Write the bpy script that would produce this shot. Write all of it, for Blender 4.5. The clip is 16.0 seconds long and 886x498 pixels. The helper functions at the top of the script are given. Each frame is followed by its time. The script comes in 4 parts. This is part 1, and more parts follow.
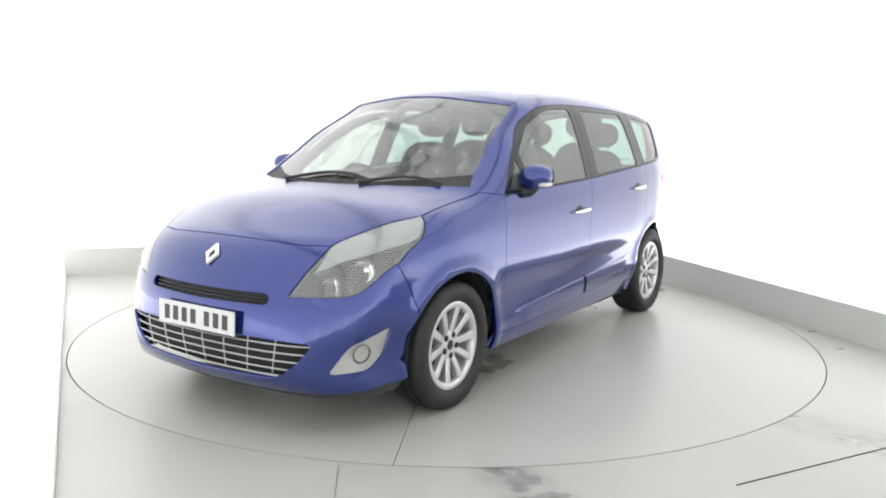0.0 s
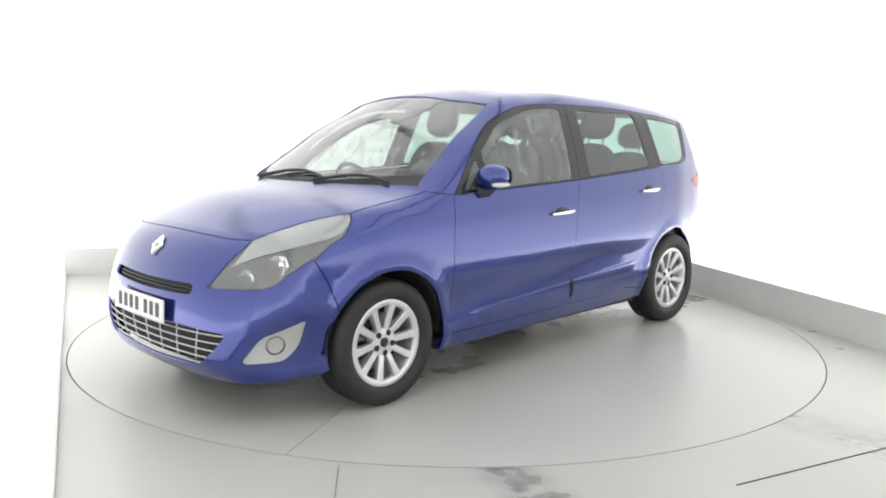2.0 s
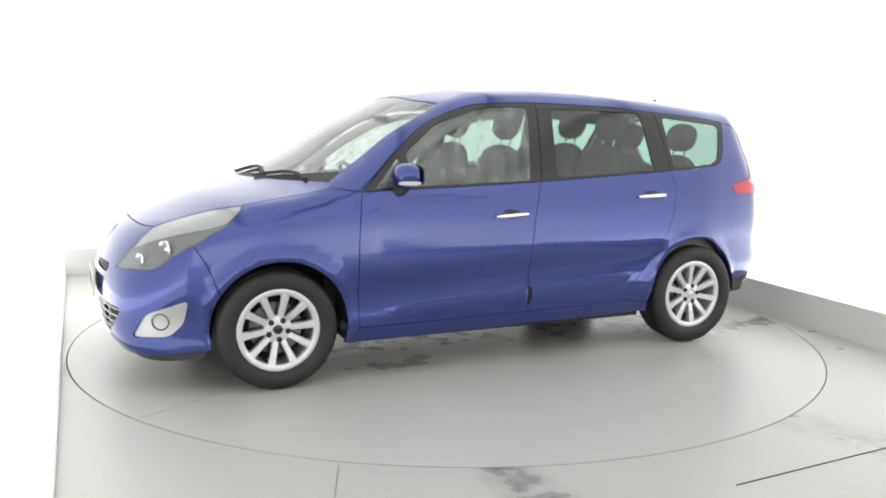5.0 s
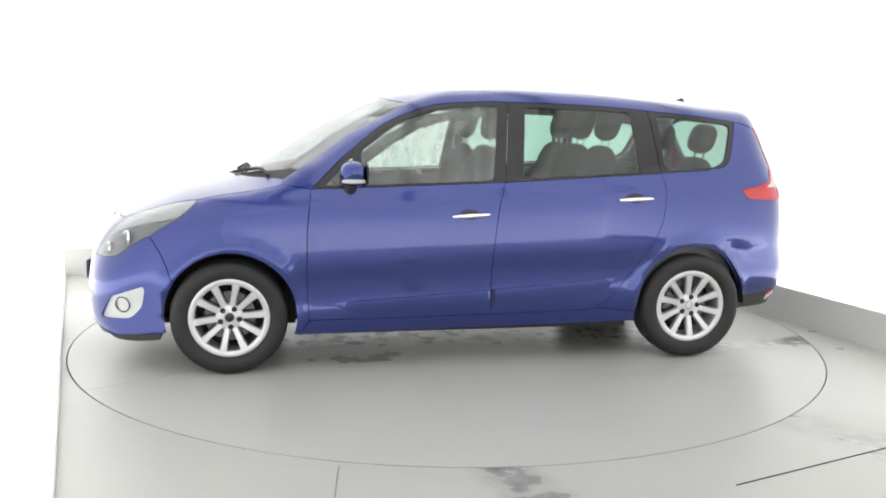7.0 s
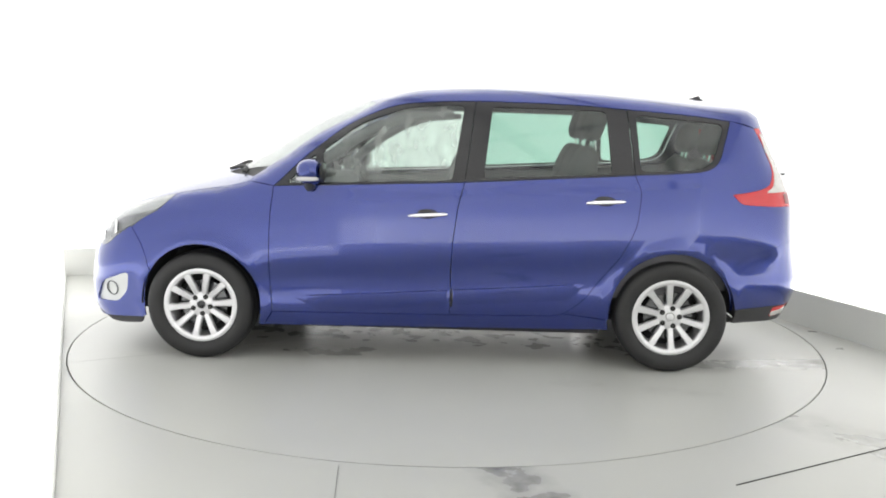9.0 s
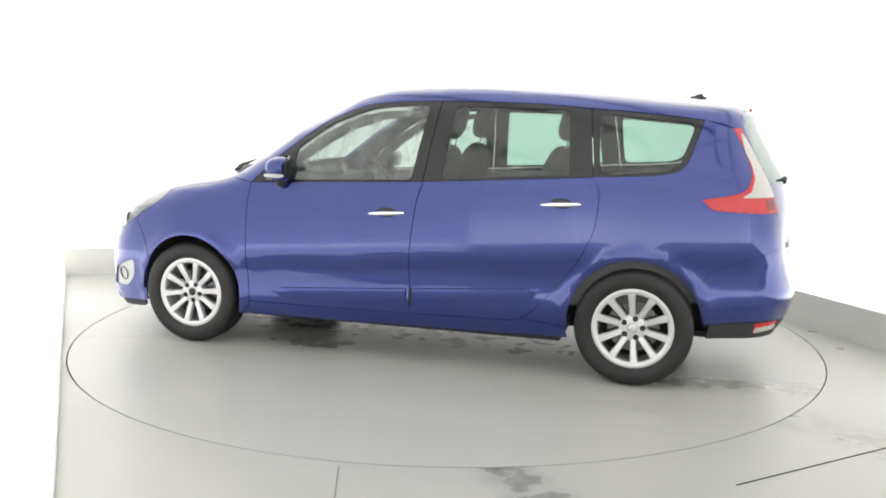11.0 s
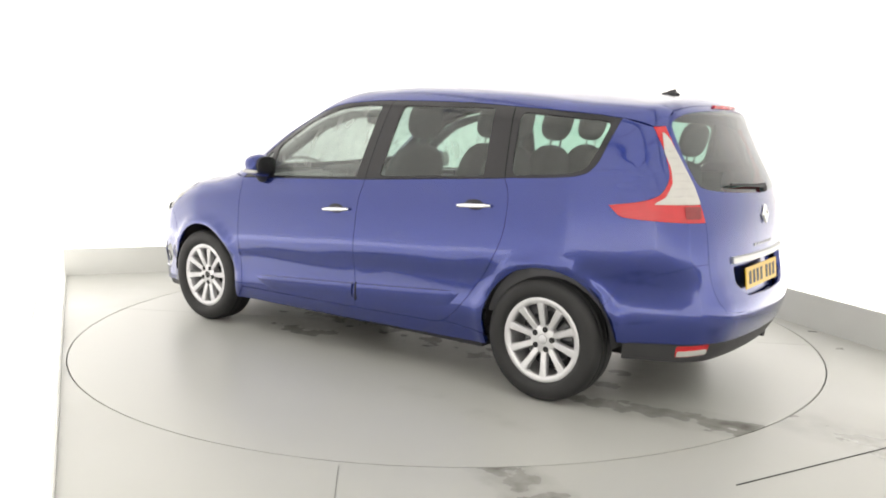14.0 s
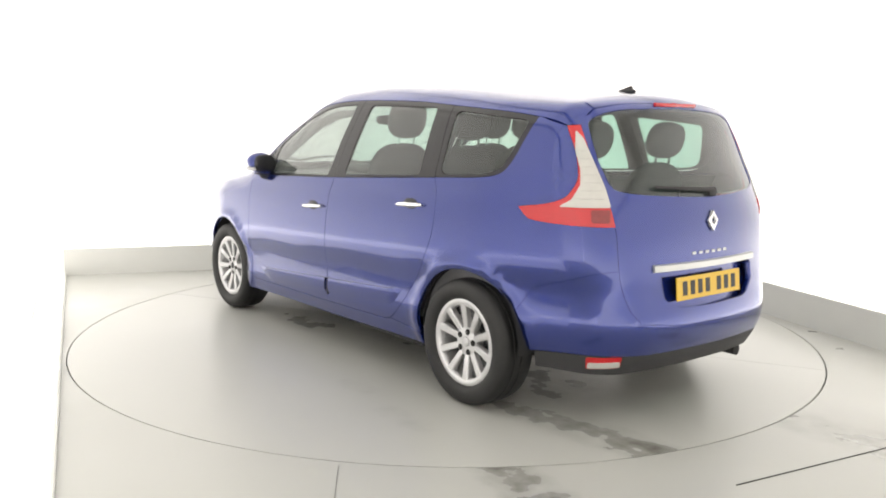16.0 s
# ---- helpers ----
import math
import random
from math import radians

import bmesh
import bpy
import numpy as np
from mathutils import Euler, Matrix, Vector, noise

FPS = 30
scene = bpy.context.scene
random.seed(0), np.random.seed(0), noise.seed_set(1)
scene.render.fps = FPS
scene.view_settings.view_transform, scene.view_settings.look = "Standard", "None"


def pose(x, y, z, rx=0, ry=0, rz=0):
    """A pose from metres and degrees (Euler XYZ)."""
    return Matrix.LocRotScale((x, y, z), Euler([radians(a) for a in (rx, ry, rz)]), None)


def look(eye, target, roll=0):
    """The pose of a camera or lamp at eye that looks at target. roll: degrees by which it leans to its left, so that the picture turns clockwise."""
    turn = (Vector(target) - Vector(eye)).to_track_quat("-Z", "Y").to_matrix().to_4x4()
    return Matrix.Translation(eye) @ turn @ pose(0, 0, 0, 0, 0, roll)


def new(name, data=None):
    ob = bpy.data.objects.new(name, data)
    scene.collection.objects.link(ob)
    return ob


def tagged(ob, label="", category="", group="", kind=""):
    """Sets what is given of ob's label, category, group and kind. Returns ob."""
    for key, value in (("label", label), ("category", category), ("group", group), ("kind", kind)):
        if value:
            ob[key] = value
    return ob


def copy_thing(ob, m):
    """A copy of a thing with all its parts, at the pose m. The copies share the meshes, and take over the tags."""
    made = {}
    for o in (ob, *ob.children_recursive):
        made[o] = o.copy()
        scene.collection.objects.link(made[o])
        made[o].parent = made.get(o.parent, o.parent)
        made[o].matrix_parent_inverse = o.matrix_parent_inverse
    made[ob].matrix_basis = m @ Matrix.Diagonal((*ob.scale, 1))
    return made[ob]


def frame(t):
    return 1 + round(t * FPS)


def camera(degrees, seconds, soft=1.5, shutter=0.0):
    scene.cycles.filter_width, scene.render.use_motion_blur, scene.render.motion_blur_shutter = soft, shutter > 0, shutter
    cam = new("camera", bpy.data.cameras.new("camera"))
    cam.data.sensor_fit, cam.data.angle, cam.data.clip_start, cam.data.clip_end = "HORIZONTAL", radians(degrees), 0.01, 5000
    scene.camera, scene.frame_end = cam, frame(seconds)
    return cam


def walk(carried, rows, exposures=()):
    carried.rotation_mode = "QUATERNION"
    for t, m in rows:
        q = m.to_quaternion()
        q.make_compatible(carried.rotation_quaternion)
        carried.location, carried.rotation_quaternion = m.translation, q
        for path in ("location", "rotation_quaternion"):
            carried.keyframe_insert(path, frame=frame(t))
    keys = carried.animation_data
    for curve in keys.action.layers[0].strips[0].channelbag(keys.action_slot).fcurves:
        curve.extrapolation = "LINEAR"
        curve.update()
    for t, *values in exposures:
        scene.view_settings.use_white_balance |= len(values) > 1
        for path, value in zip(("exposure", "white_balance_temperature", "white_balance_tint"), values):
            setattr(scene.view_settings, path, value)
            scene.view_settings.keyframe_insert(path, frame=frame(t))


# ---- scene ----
from mathutils.geometry import delaunay_2d_cdt

# The camera stands still on its tripod; the car turns before it on a turntable.
CENTRE = (0.032, 5.72)          # the turntable's axis
OFFSET = (0.040, 0.121)         # the car's middle, from the axis, in the car's own directions
HEADING = [(0.0, 236.4), (0.25, 235.85), (0.5, 234.95), (0.75, 233.7), (1.0, 232.15), (1.5, 228.8), (2.0, 225.3), (2.5, 221.8), (3.0, 218.35), (3.5, 214.88),
           (4.5, 207.98), (5.5, 201.1), (6.5, 194.2), (7.5, 187.35), (8.5, 180.5), (9.5, 173.65), (10.5, 166.8), (11.5, 159.97), (12.5, 153.15),
           (13.5, 146.25), (14.5, 139.3), (15.25, 134.05), (16.0, 128.72)]
cam = camera(56.45, 16.0, soft=1.9)
EYE = look((0, 0, 1.406), (0, 5.0, 1.406 - 5.0 * math.tan(0.14847)), roll=0.92)
walk(cam, [(0.0, EYE), (16.0, EYE)], [(0.0, 0.0, 6500, 10), (8.5, 0.0, 6520, 9), (12.0, 0.0, 6780, 10), (16.0, 0.0, 6980, 11)])

# ---- light: a photo booth, wall glow painted in by emission, and softer ceiling panels ----
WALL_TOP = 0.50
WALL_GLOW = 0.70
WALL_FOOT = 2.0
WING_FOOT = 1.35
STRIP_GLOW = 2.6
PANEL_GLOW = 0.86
world = bpy.data.worlds.new("outside")
scene.world = world
world.use_nodes = True
world.node_tree.nodes["Background"].inputs["Color"].default_value = (0.9, 0.95, 1.0, 1)
world.node_tree.nodes["Background"].inputs["Strength"].default_value = 0.3


# ---- materials ----
def material(name, color, rough=0.5, metal=0.0, coat=0.0, vary=0.06, scale=8.0, fine=0.0, fine_scale=120.0, rough_vary=0.0, spec=0.5, coat_ior=1.53):
    """Principled, with slow and fine variation of its colour, a fine relief and an uneven gloss."""
    m = bpy.data.materials.new(name)
    m.use_nodes = True
    n, l = m.node_tree.nodes, m.node_tree.links
    b = n["Principled BSDF"]
    b.inputs["Metallic"].default_value, b.inputs["Coat Weight"].default_value = metal, coat
    b.inputs["Coat Roughness"].default_value, b.inputs["Coat IOR"].default_value = 0.05, coat_ior
    b.inputs["Roughness"].default_value = rough
    b.inputs["Specular IOR Level"].default_value = spec
    at = n.new("ShaderNodeTexCoord")
    slow = n.new("ShaderNodeTexNoise")
    slow.inputs["Scale"].default_value, slow.inputs["Detail"].default_value = scale, 6
    l.new(at.outputs["Object"], slow.inputs["Vector"])
    mix = n.new("ShaderNodeMixRGB")
    mix.inputs[1].default_value = (*[c * (1 - vary) for c in color], 1)
    mix.inputs[2].default_value = (*[min(1, c * (1 + vary)) for c in color], 1)
    l.new(slow.outputs["Fac"], mix.inputs[0])
    l.new(mix.outputs[0], b.inputs["Base Color"])
    grain = n.new("ShaderNodeTexNoise")
    grain.inputs["Scale"].default_value, grain.inputs["Detail"].default_value = fine_scale, 3
    l.new(at.outputs["Object"], grain.inputs["Vector"])
    if fine:
        bump = n.new("ShaderNodeBump")
        bump.inputs["Strength"].default_value, bump.inputs["Distance"].default_value = fine, 0.002
        l.new(grain.outputs["Fac"], bump.inputs["Height"])
        l.new(bump.outputs["Normal"], b.inputs["Normal"])
    if rough_vary:
        r = n.new("ShaderNodeMapRange")
        r.inputs["To Min"].default_value, r.inputs["To Max"].default_value = max(0.02, rough - rough_vary), rough + rough_vary
        l.new(slow.outputs["Fac"], r.inputs["Value"])
        l.new(r.outputs["Result"], b.inputs["Roughness"])
    return m


def glass(name, tint, droplets=0.25, haze=0.05, gloss_least=0.06):
    """A thin tinted pane: clear through, with a wet mirror gloss by its angle and a misted film of rain."""
    m = bpy.data.materials.new(name)
    m.use_nodes = True
    n, l = m.node_tree.nodes, m.node_tree.links
    n.remove(n["Principled BSDF"])
    clear, gloss, mix, f = n.new("ShaderNodeBsdfTransparent"), n.new("ShaderNodeBsdfGlossy"), n.new("ShaderNodeMixShader"), n.new("ShaderNodeLayerWeight")
    steep, share = n.new("ShaderNodeMath"), n.new("ShaderNodeMath")
    steep.operation, share.operation = "POWER", "MULTIPLY_ADD"
    steep.inputs[1].default_value, share.inputs[1].default_value, share.inputs[2].default_value = 3.2, 0.9, gloss_least
    clear.inputs["Color"].default_value = (*tint, 1)
    gloss.inputs["Roughness"].default_value = 0.05
    at, drops, bump = n.new("ShaderNodeTexCoord"), n.new("ShaderNodeTexNoise"), n.new("ShaderNodeBump")
    drops.inputs["Scale"].default_value, drops.inputs["Detail"].default_value = 70, 2
    bump.inputs["Strength"].default_value, bump.inputs["Distance"].default_value = droplets, 0.002
    l.new(at.outputs["Object"], drops.inputs["Vector"])
    l.new(drops.outputs["Fac"], bump.inputs["Height"])
    l.new(bump.outputs["Normal"], gloss.inputs["Normal"])
    # the misted film: pale where beads sit close, with clear runs down the pane
    stretch, runs, span = n.new("ShaderNodeMapping"), n.new("ShaderNodeTexNoise"), n.new("ShaderNodeMapRange")
    stretch.inputs["Scale"].default_value = (14, 14, 4.5)
    runs.inputs["Scale"].default_value, runs.inputs["Detail"].default_value = 1.0, 7
    span.inputs["From Min"].default_value, span.inputs["From Max"].default_value = 0.36, 0.66
    span.inputs["To Min"].default_value, span.inputs["To Max"].default_value = haze * 0.35, haze * 1.6
    l.new(at.outputs["Object"], stretch.inputs["Vector"])
    l.new(stretch.outputs["Vector"], runs.inputs["Vector"])
    l.new(runs.outputs["Fac"], span.inputs["Value"])
    film, back, both_ways, misted = n.new("ShaderNodeBsdfDiffuse"), n.new("ShaderNodeBsdfTranslucent"), n.new("ShaderNodeMixShader"), n.new("ShaderNodeMixShader")
    film.inputs["Color"].default_value = back.inputs["Color"].default_value = (0.72, 0.77, 0.74, 1)
    l.new(film.outputs[0], both_ways.inputs[1])
    l.new(back.outputs[0], both_ways.inputs[2])
    l.new(span.outputs["Result"], misted.inputs[0])
    l.new(clear.outputs[0], misted.inputs[1])
    l.new(both_ways.outputs[0], misted.inputs[2])
    l.new(f.outputs["Facing"], steep.inputs[0])
    l.new(steep.outputs[0], share.inputs[0])
    l.new(share.outputs[0], mix.inputs[0])
    l.new(misted.outputs[0], mix.inputs[1])
    l.new(gloss.outputs[0], mix.inputs[2])
    l.new(mix.outputs[0], n["Material Output"].inputs["Surface"])
    return m


def glow(name, color, strength):
    m = bpy.data.materials.new(name)
    m.use_nodes = True
    b = m.node_tree.nodes["Principled BSDF"]
    b.inputs["Base Color"].default_value = (0.8, 0.8, 0.8, 1)
    b.inputs["Emission Color"].default_value, b.inputs["Emission Strength"].default_value = (*color, 1), strength
    return m


WALL = material("white_wall_paint", (0.88, 0.88, 0.87), 0.6, vary=0.015, scale=1.2, fine=0.05, fine_scale=60)
KERB = material("pale_grey_kerb_paint", (0.60, 0.605, 0.58), 0.5, vary=0.05, scale=3, fine=0.05, rough_vary=0.1)
PAINT = material("metallic_blue_paint", (0.0045, 0.0205, 0.185), 0.25, metal=0.66, coat=1.0, vary=0.05, scale=3, fine=0.03, fine_scale=140, coat_ior=1.6)


def streaked(m):
    """Rain has run down the paint: uneven gloss in upright streaks, with fine beads."""
    n, l = m.node_tree.nodes, m.node_tree.links
    b = n["Principled BSDF"]
    at, stretch, run, span = n.new("ShaderNodeTexCoord"), n.new("ShaderNodeMapping"), n.new("ShaderNodeTexNoise"), n.new("ShaderNodeMapRange")
    stretch.inputs["Scale"].default_value = (38, 38, 3.0)
    run.inputs["Scale"].default_value, run.inputs["Detail"].default_value = 1.0, 4
    span.inputs["From Min"].default_value, span.inputs["From Max"].default_value = 0.42, 0.72
    span.inputs["To Min"].default_value, span.inputs["To Max"].default_value = 0.025, 0.13
    l.new(at.outputs["Object"], stretch.inputs["Vector"])
    l.new(stretch.outputs["Vector"], run.inputs["Vector"])
    l.new(run.outputs["Fac"], span.inputs["Value"])
    l.new(span.outputs["Result"], b.inputs["Coat Roughness"])
    # beads: fine on the upright sheets, larger and higher where the rain stands on level ones
    beads, bump = n.new("ShaderNodeTexVoronoi"), n.new("ShaderNodeBump")
    beads.inputs["Scale"].default_value = 150
    facing, up, level, puddles, lift = n.new("ShaderNodeNewGeometry"), n.new("ShaderNodeSeparateXYZ"), n.new("ShaderNodeMapRange"), n.new("ShaderNodeTexNoise"), n.new("ShaderNodeBump")
    level.inputs["From Min"].default_value, level.inputs["From Max"].default_value = 0.55, 0.95
    level.inputs["To Min"].default_value, level.inputs["To Max"].default_value = 0.0, 0.16
    puddles.inputs["Scale"].default_value, puddles.inputs["Detail"].default_value = 48, 4
    lift.inputs["Distance"].default_value = 0.01
    bump.inputs["Strength"].default_value, bump.inputs["Distance"].default_value = 0.012, 0.002
    l.new(at.outputs["Object"], beads.inputs["Vector"])
    l.new(beads.outputs["Distance"], bump.inputs["Height"])
    l.new(facing.outputs["Normal"], up.inputs[0])
    l.new(up.outputs[2], level.inputs["Value"])
    l.new(at.outputs["Object"], puddles.inputs["Vector"])
    l.new(puddles.outputs["Fac"], lift.inputs["Height"])
    l.new(level.outputs["Result"], lift.inputs["Strength"])
    l.new(bump.outputs["Normal"], lift.inputs["Normal"])
    l.new(lift.outputs["Normal"], b.inputs["Coat Normal"])


streaked(PAINT)
BLACK_GLOSS = material("gloss_black_trim", (0.012, 0.012, 0.014), 0.18, vary=0.1, rough_vary=0.05)
BLACK_PLASTIC = material("grained_black_plastic", (0.03, 0.03, 0.032), 0.6, vary=0.15, fine=0.4, fine_scale=400)
DARK = material("dark_underside_and_shade", (0.012, 0.012, 0.012), 0.8, vary=0.2)
RUBBER = material("tyre_rubber", (0.009, 0.009, 0.0095), 0.62, vary=0.2, scale=14, fine=0.3, fine_scale=90, rough_vary=0.12)
ALLOY = material("silver_alloy", (0.58, 0.58, 0.59), 0.32, metal=0.6, vary=0.06, scale=30, rough_vary=0.08)
CHROME = material("chrome", (0.86, 0.86, 0.86), 0.1, metal=1.0, vary=0.02)
SATIN = material("satin_silver_trim", (0.46, 0.47, 0.46), 0.3, metal=0.6, vary=0.04)
FABRIC = material("dark_grey_seat_fabric", (0.05, 0.05, 0.055), 0.9, vary=0.25, scale=20, fine=0.25, fine_scale=180)
TRIM_GREY = material("grey_cabin_plastic", (0.10, 0.10, 0.105), 0.65, vary=0.1, fine=0.3, fine_scale=300)
LINING = material("pale_roof_lining", (0.5, 0.51, 0.49), 0.9, vary=0.05, fine=0.3, fine_scale=300)
LENS_RED = material("red_lamp_lens", (0.48, 0.004, 0.010), 0.2, coat=0.4, vary=0.12, scale=25, spec=0.6)
LENS_DEEP = material("deep_red_lamp_lens", (0.20, 0.003, 0.006), 0.22, coat=0.4, vary=0.3, scale=60, spec=0.6)
LENS_WHITE = material("clear_ribbed_lamp_lens", (0.46, 0.45, 0.42), 0.15, coat=1.0, vary=0.10, scale=30, spec=0.6)
LAMP_GREY = material("smoked_headlamp_reflector", (0.09, 0.093, 0.097), 0.2, metal=0.6, coat=1.0, vary=0.5, scale=9)
LAMP_PALE = material("pale_headlamp_upper_lens", (0.32, 0.33, 0.33), 0.25, metal=0.3, coat=1.0, vary=0.12, scale=14)
PLATE_WHITE = material("white_plate", (0.52, 0.53, 0.52), 0.35, vary=0.04)
PLATE_YELLOW = material("yellow_plate", (0.62, 0.385, 0.018), 0.35, vary=0.04)
BLACK_INK = material("black_print", (0.02, 0.02, 0.02), 0.5)
AMBER = material("clear_indicator_lens", (0.5, 0.5, 0.48), 0.15, coat=1.0)
GLASS_FRONT = glass("green_tinted_glass", (0.70, 0.79, 0.74), 0.06, 0.20)
GLASS_REAR = glass("privacy_glass", (0.50, 0.67, 0.60), 0.05, 0.035, 0.07)
GLASS_SCREEN = glass("windscreen_glass", (0.74, 0.82, 0.78), 0.05, 0.20, 0.08)
LAMP_COVER = glass("headlamp_cover", (0.93, 0.94, 0.94), 0.03, 0.06)
# white walls that emit by themselves: the light on them is painted in
SELF_LIT_WALL = glow("white_wall_painted_glow", (1.0, 0.995, 0.98), WALL_GLOW)


def paint_glow_by_height(m, low, high, top, fade):
    """Paints a wall wash into the emission: the glow falls off upwards from low to high."""
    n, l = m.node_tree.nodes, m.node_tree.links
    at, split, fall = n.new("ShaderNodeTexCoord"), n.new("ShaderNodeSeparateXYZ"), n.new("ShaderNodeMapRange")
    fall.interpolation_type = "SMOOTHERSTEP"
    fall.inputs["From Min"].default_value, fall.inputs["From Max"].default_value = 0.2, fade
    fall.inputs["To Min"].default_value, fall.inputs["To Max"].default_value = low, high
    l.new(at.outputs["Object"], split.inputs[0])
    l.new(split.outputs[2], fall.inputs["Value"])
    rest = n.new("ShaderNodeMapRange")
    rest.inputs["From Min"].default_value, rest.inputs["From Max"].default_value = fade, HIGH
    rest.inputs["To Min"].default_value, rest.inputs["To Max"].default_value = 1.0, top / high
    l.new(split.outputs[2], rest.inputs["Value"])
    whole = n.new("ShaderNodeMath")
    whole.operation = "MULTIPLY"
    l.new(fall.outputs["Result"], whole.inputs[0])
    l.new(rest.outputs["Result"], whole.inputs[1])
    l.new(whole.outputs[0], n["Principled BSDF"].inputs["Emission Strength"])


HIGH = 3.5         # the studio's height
paint_glow_by_height(SELF_LIT_WALL, WALL_FOOT, WALL_GLOW, WALL_TOP, 1.15)
SELF_LIT_WING = glow("white_wing_painted_glow", (1.0, 0.995, 0.98), WALL_GLOW)
paint_glow_by_height(SELF_LIT_WING, WING_FOOT, WALL_GLOW, WALL_TOP, 1.15)
STRIP = glow("lit_wall_strip_diffuser", (1.0, 0.99, 0.97), STRIP_GLOW)
DIFFUSER = glow("lit_ceiling_diffuser", (1.0, 0.99, 0.97), PANEL_GLOW)


def wetted(m, rows, tone):
    """Worn, damp streaks on a floor: each row is a line from (x0, y0) to (x1, y1), half a width, and how strongly it tells."""
    n, l = m.node_tree.nodes, m.node_tree.links
    b = n["Principled BSDF"]
    at = n.new("ShaderNodeTexCoord")
    ragged = n.new("ShaderNodeTexNoise")
    ragged.inputs["Scale"].default_value, ragged.inputs["Detail"].default_value = 9.0, 8
    stretch = n.new("ShaderNodeVectorMath")
    stretch.operation = "ADD"
    wob = n.new("ShaderNodeVectorMath")
    wob.operation = "SCALE"
    wob.inputs["Scale"].default_value = 0.14
    off = n.new("ShaderNodeVectorMath")
    off.operation = "SUBTRACT"
    off.inputs[1].default_value = (0.5, 0.5, 0.5)
    l.new(at.outputs["Object"], ragged.inputs["Vector"])
    l.new(ragged.outputs["Color"], off.inputs[0])
    l.new(off.outputs[0], wob.inputs[0])
    l.new(at.outputs["Object"], stretch.inputs[0])
    l.new(wob.outputs[0], stretch.inputs[1])

    def op(kind, a, c=None, clamp=False):
        k = n.new("ShaderNodeMath")
        k.operation, k.use_clamp = kind, clamp
        for i, v in enumerate((a, c)):
            if v is None:
                continue
            if isinstance(v, (int, float)):
                k.inputs[i].default_value = v
            else:
                l.new(v, k.inputs[i])
        return k.outputs[0]

    split = n.new("ShaderNodeSeparateXYZ")
    l.new(stretch.outputs[0], split.inputs[0])
    x, y = split.outputs[0], split.outputs[1]
    patchy = n.new("ShaderNodeTexNoise")
    patchy.inputs["Scale"].default_value, patchy.inputs["Detail"].default_value = 7.0, 5
    l.new(at.outputs["Object"], patchy.inputs["Vector"])
    spots = op("MULTIPLY", op("SUBTRACT", patchy.outputs["Fac"], 0.28), 2.4, True)
    total = None
    for x0, y0, x1, y1, w, amount in rows:
        dx, dy = x1 - x0, y1 - y0
        d2 = dx * dx + dy * dy
        u = op("DIVIDE", op("ADD", op("MULTIPLY", op("SUBTRACT", x, x0), dx), op("MULTIPLY", op("SUBTRACT", y, y0), dy)), d2, True)
        ex = op("SUBTRACT", op("SUBTRACT", x, x0), op("MULTIPLY", u, dx))
        ey = op("SUBTRACT", op("SUBTRACT", y, y0), op("MULTIPLY", u, dy))
        far = op("SQRT", op("ADD", op("MULTIPLY", ex, ex), op("MULTIPLY", ey, ey)))
        one = op("MULTIPLY", op("MULTIPLY", op("SUBTRACT", 1.0, op("DIVIDE", far, w)), 1.3, True), amount)
        total = one if total is None else op("MAXIMUM", total, one)
    mask = op("MULTIPLY", total, spots, True)
    old = b.inputs["Base Color"].links[0].from_socket
    mix = n.new("ShaderNodeMixRGB")
    mix.inputs[2].default_value = (*tone, 1)
    l.new(mask, mix.inputs[0])
    l.new(old, mix.inputs[1])
    l.new(mix.outputs[0], b.inputs["Base Color"])
    dry = b.inputs["Roughness"].links[0].from_socket if b.inputs["Roughness"].links else None
    wet = n.new("ShaderNodeMixRGB")
    if dry:
        l.new(dry, wet.inputs[1])
    wet.inputs[2].default_value = (0.12, 0.12, 0.12, 1)
    l.new(mask, wet.inputs[0])
    l.new(wet.outputs[0], b.inputs["Roughness"])
    return m


FLOOR = wetted(material("painted_concrete_floor", (0.40, 0.405, 0.38), 0.36, vary=0.05, scale=1.6, fine=0.06, fine_scale=40, rough_vary=0.2),
               [(0.25, 3.28, 0.52, 2.75, 0.15, 1.0), (1.62, 4.05, 2.15, 3.4, 0.2, 0.55), (1.86, 3.75, 2.3, 3.55, 0.14, 0.6)], (0.10, 0.095, 0.08))
TABLE = wetted(material("painted_turntable_deck", (0.41, 0.415, 0.39), 0.34, vary=0.06, scale=2.2, fine=0.06, fine_scale=40, rough_vary=0.07),
               [(-1.5, 0.82, -1.95, 0.74, 0.14, 0.9), (-1.95, 0.74, -2.38, 0.70, 0.17, 1.0), (-1.4, 0.4, 1.2, 0.2, 0.5, 0.5), (0.5, 0.75, 0.9, 0.75, 0.2, 0.6), (-1.5, 1.36, -1.2, 1.34, 0.09, 0.22), (-0.9, 1.24, -0.7, 1.25, 0.08, 0.2)],
               (0.11, 0.105, 0.09))
GAP = material("dark_gap", (0.03, 0.03, 0.028), 0.8)


def part(name, bm, mat, parent=None, label="", smooth=False):
    """Links a bmesh as one mesh object, under its thing or part."""
    me = bpy.data.meshes.new(name)
    bmesh.ops.recalc_face_normals(bm, faces=bm.faces)
    bm.to_mesh(me)
    bm.free()
    for k in (mat if isinstance(mat, (list, tuple)) else [mat]):
        me.materials.append(k)
    if smooth:
        me.polygons.foreach_set("use_smooth", [True] * len(me.polygons))
        me.set_sharp_from_angle(angle=radians(38))
    ob = new(name, me)
    if parent:
        ob.parent = parent
    return tagged(ob, label)


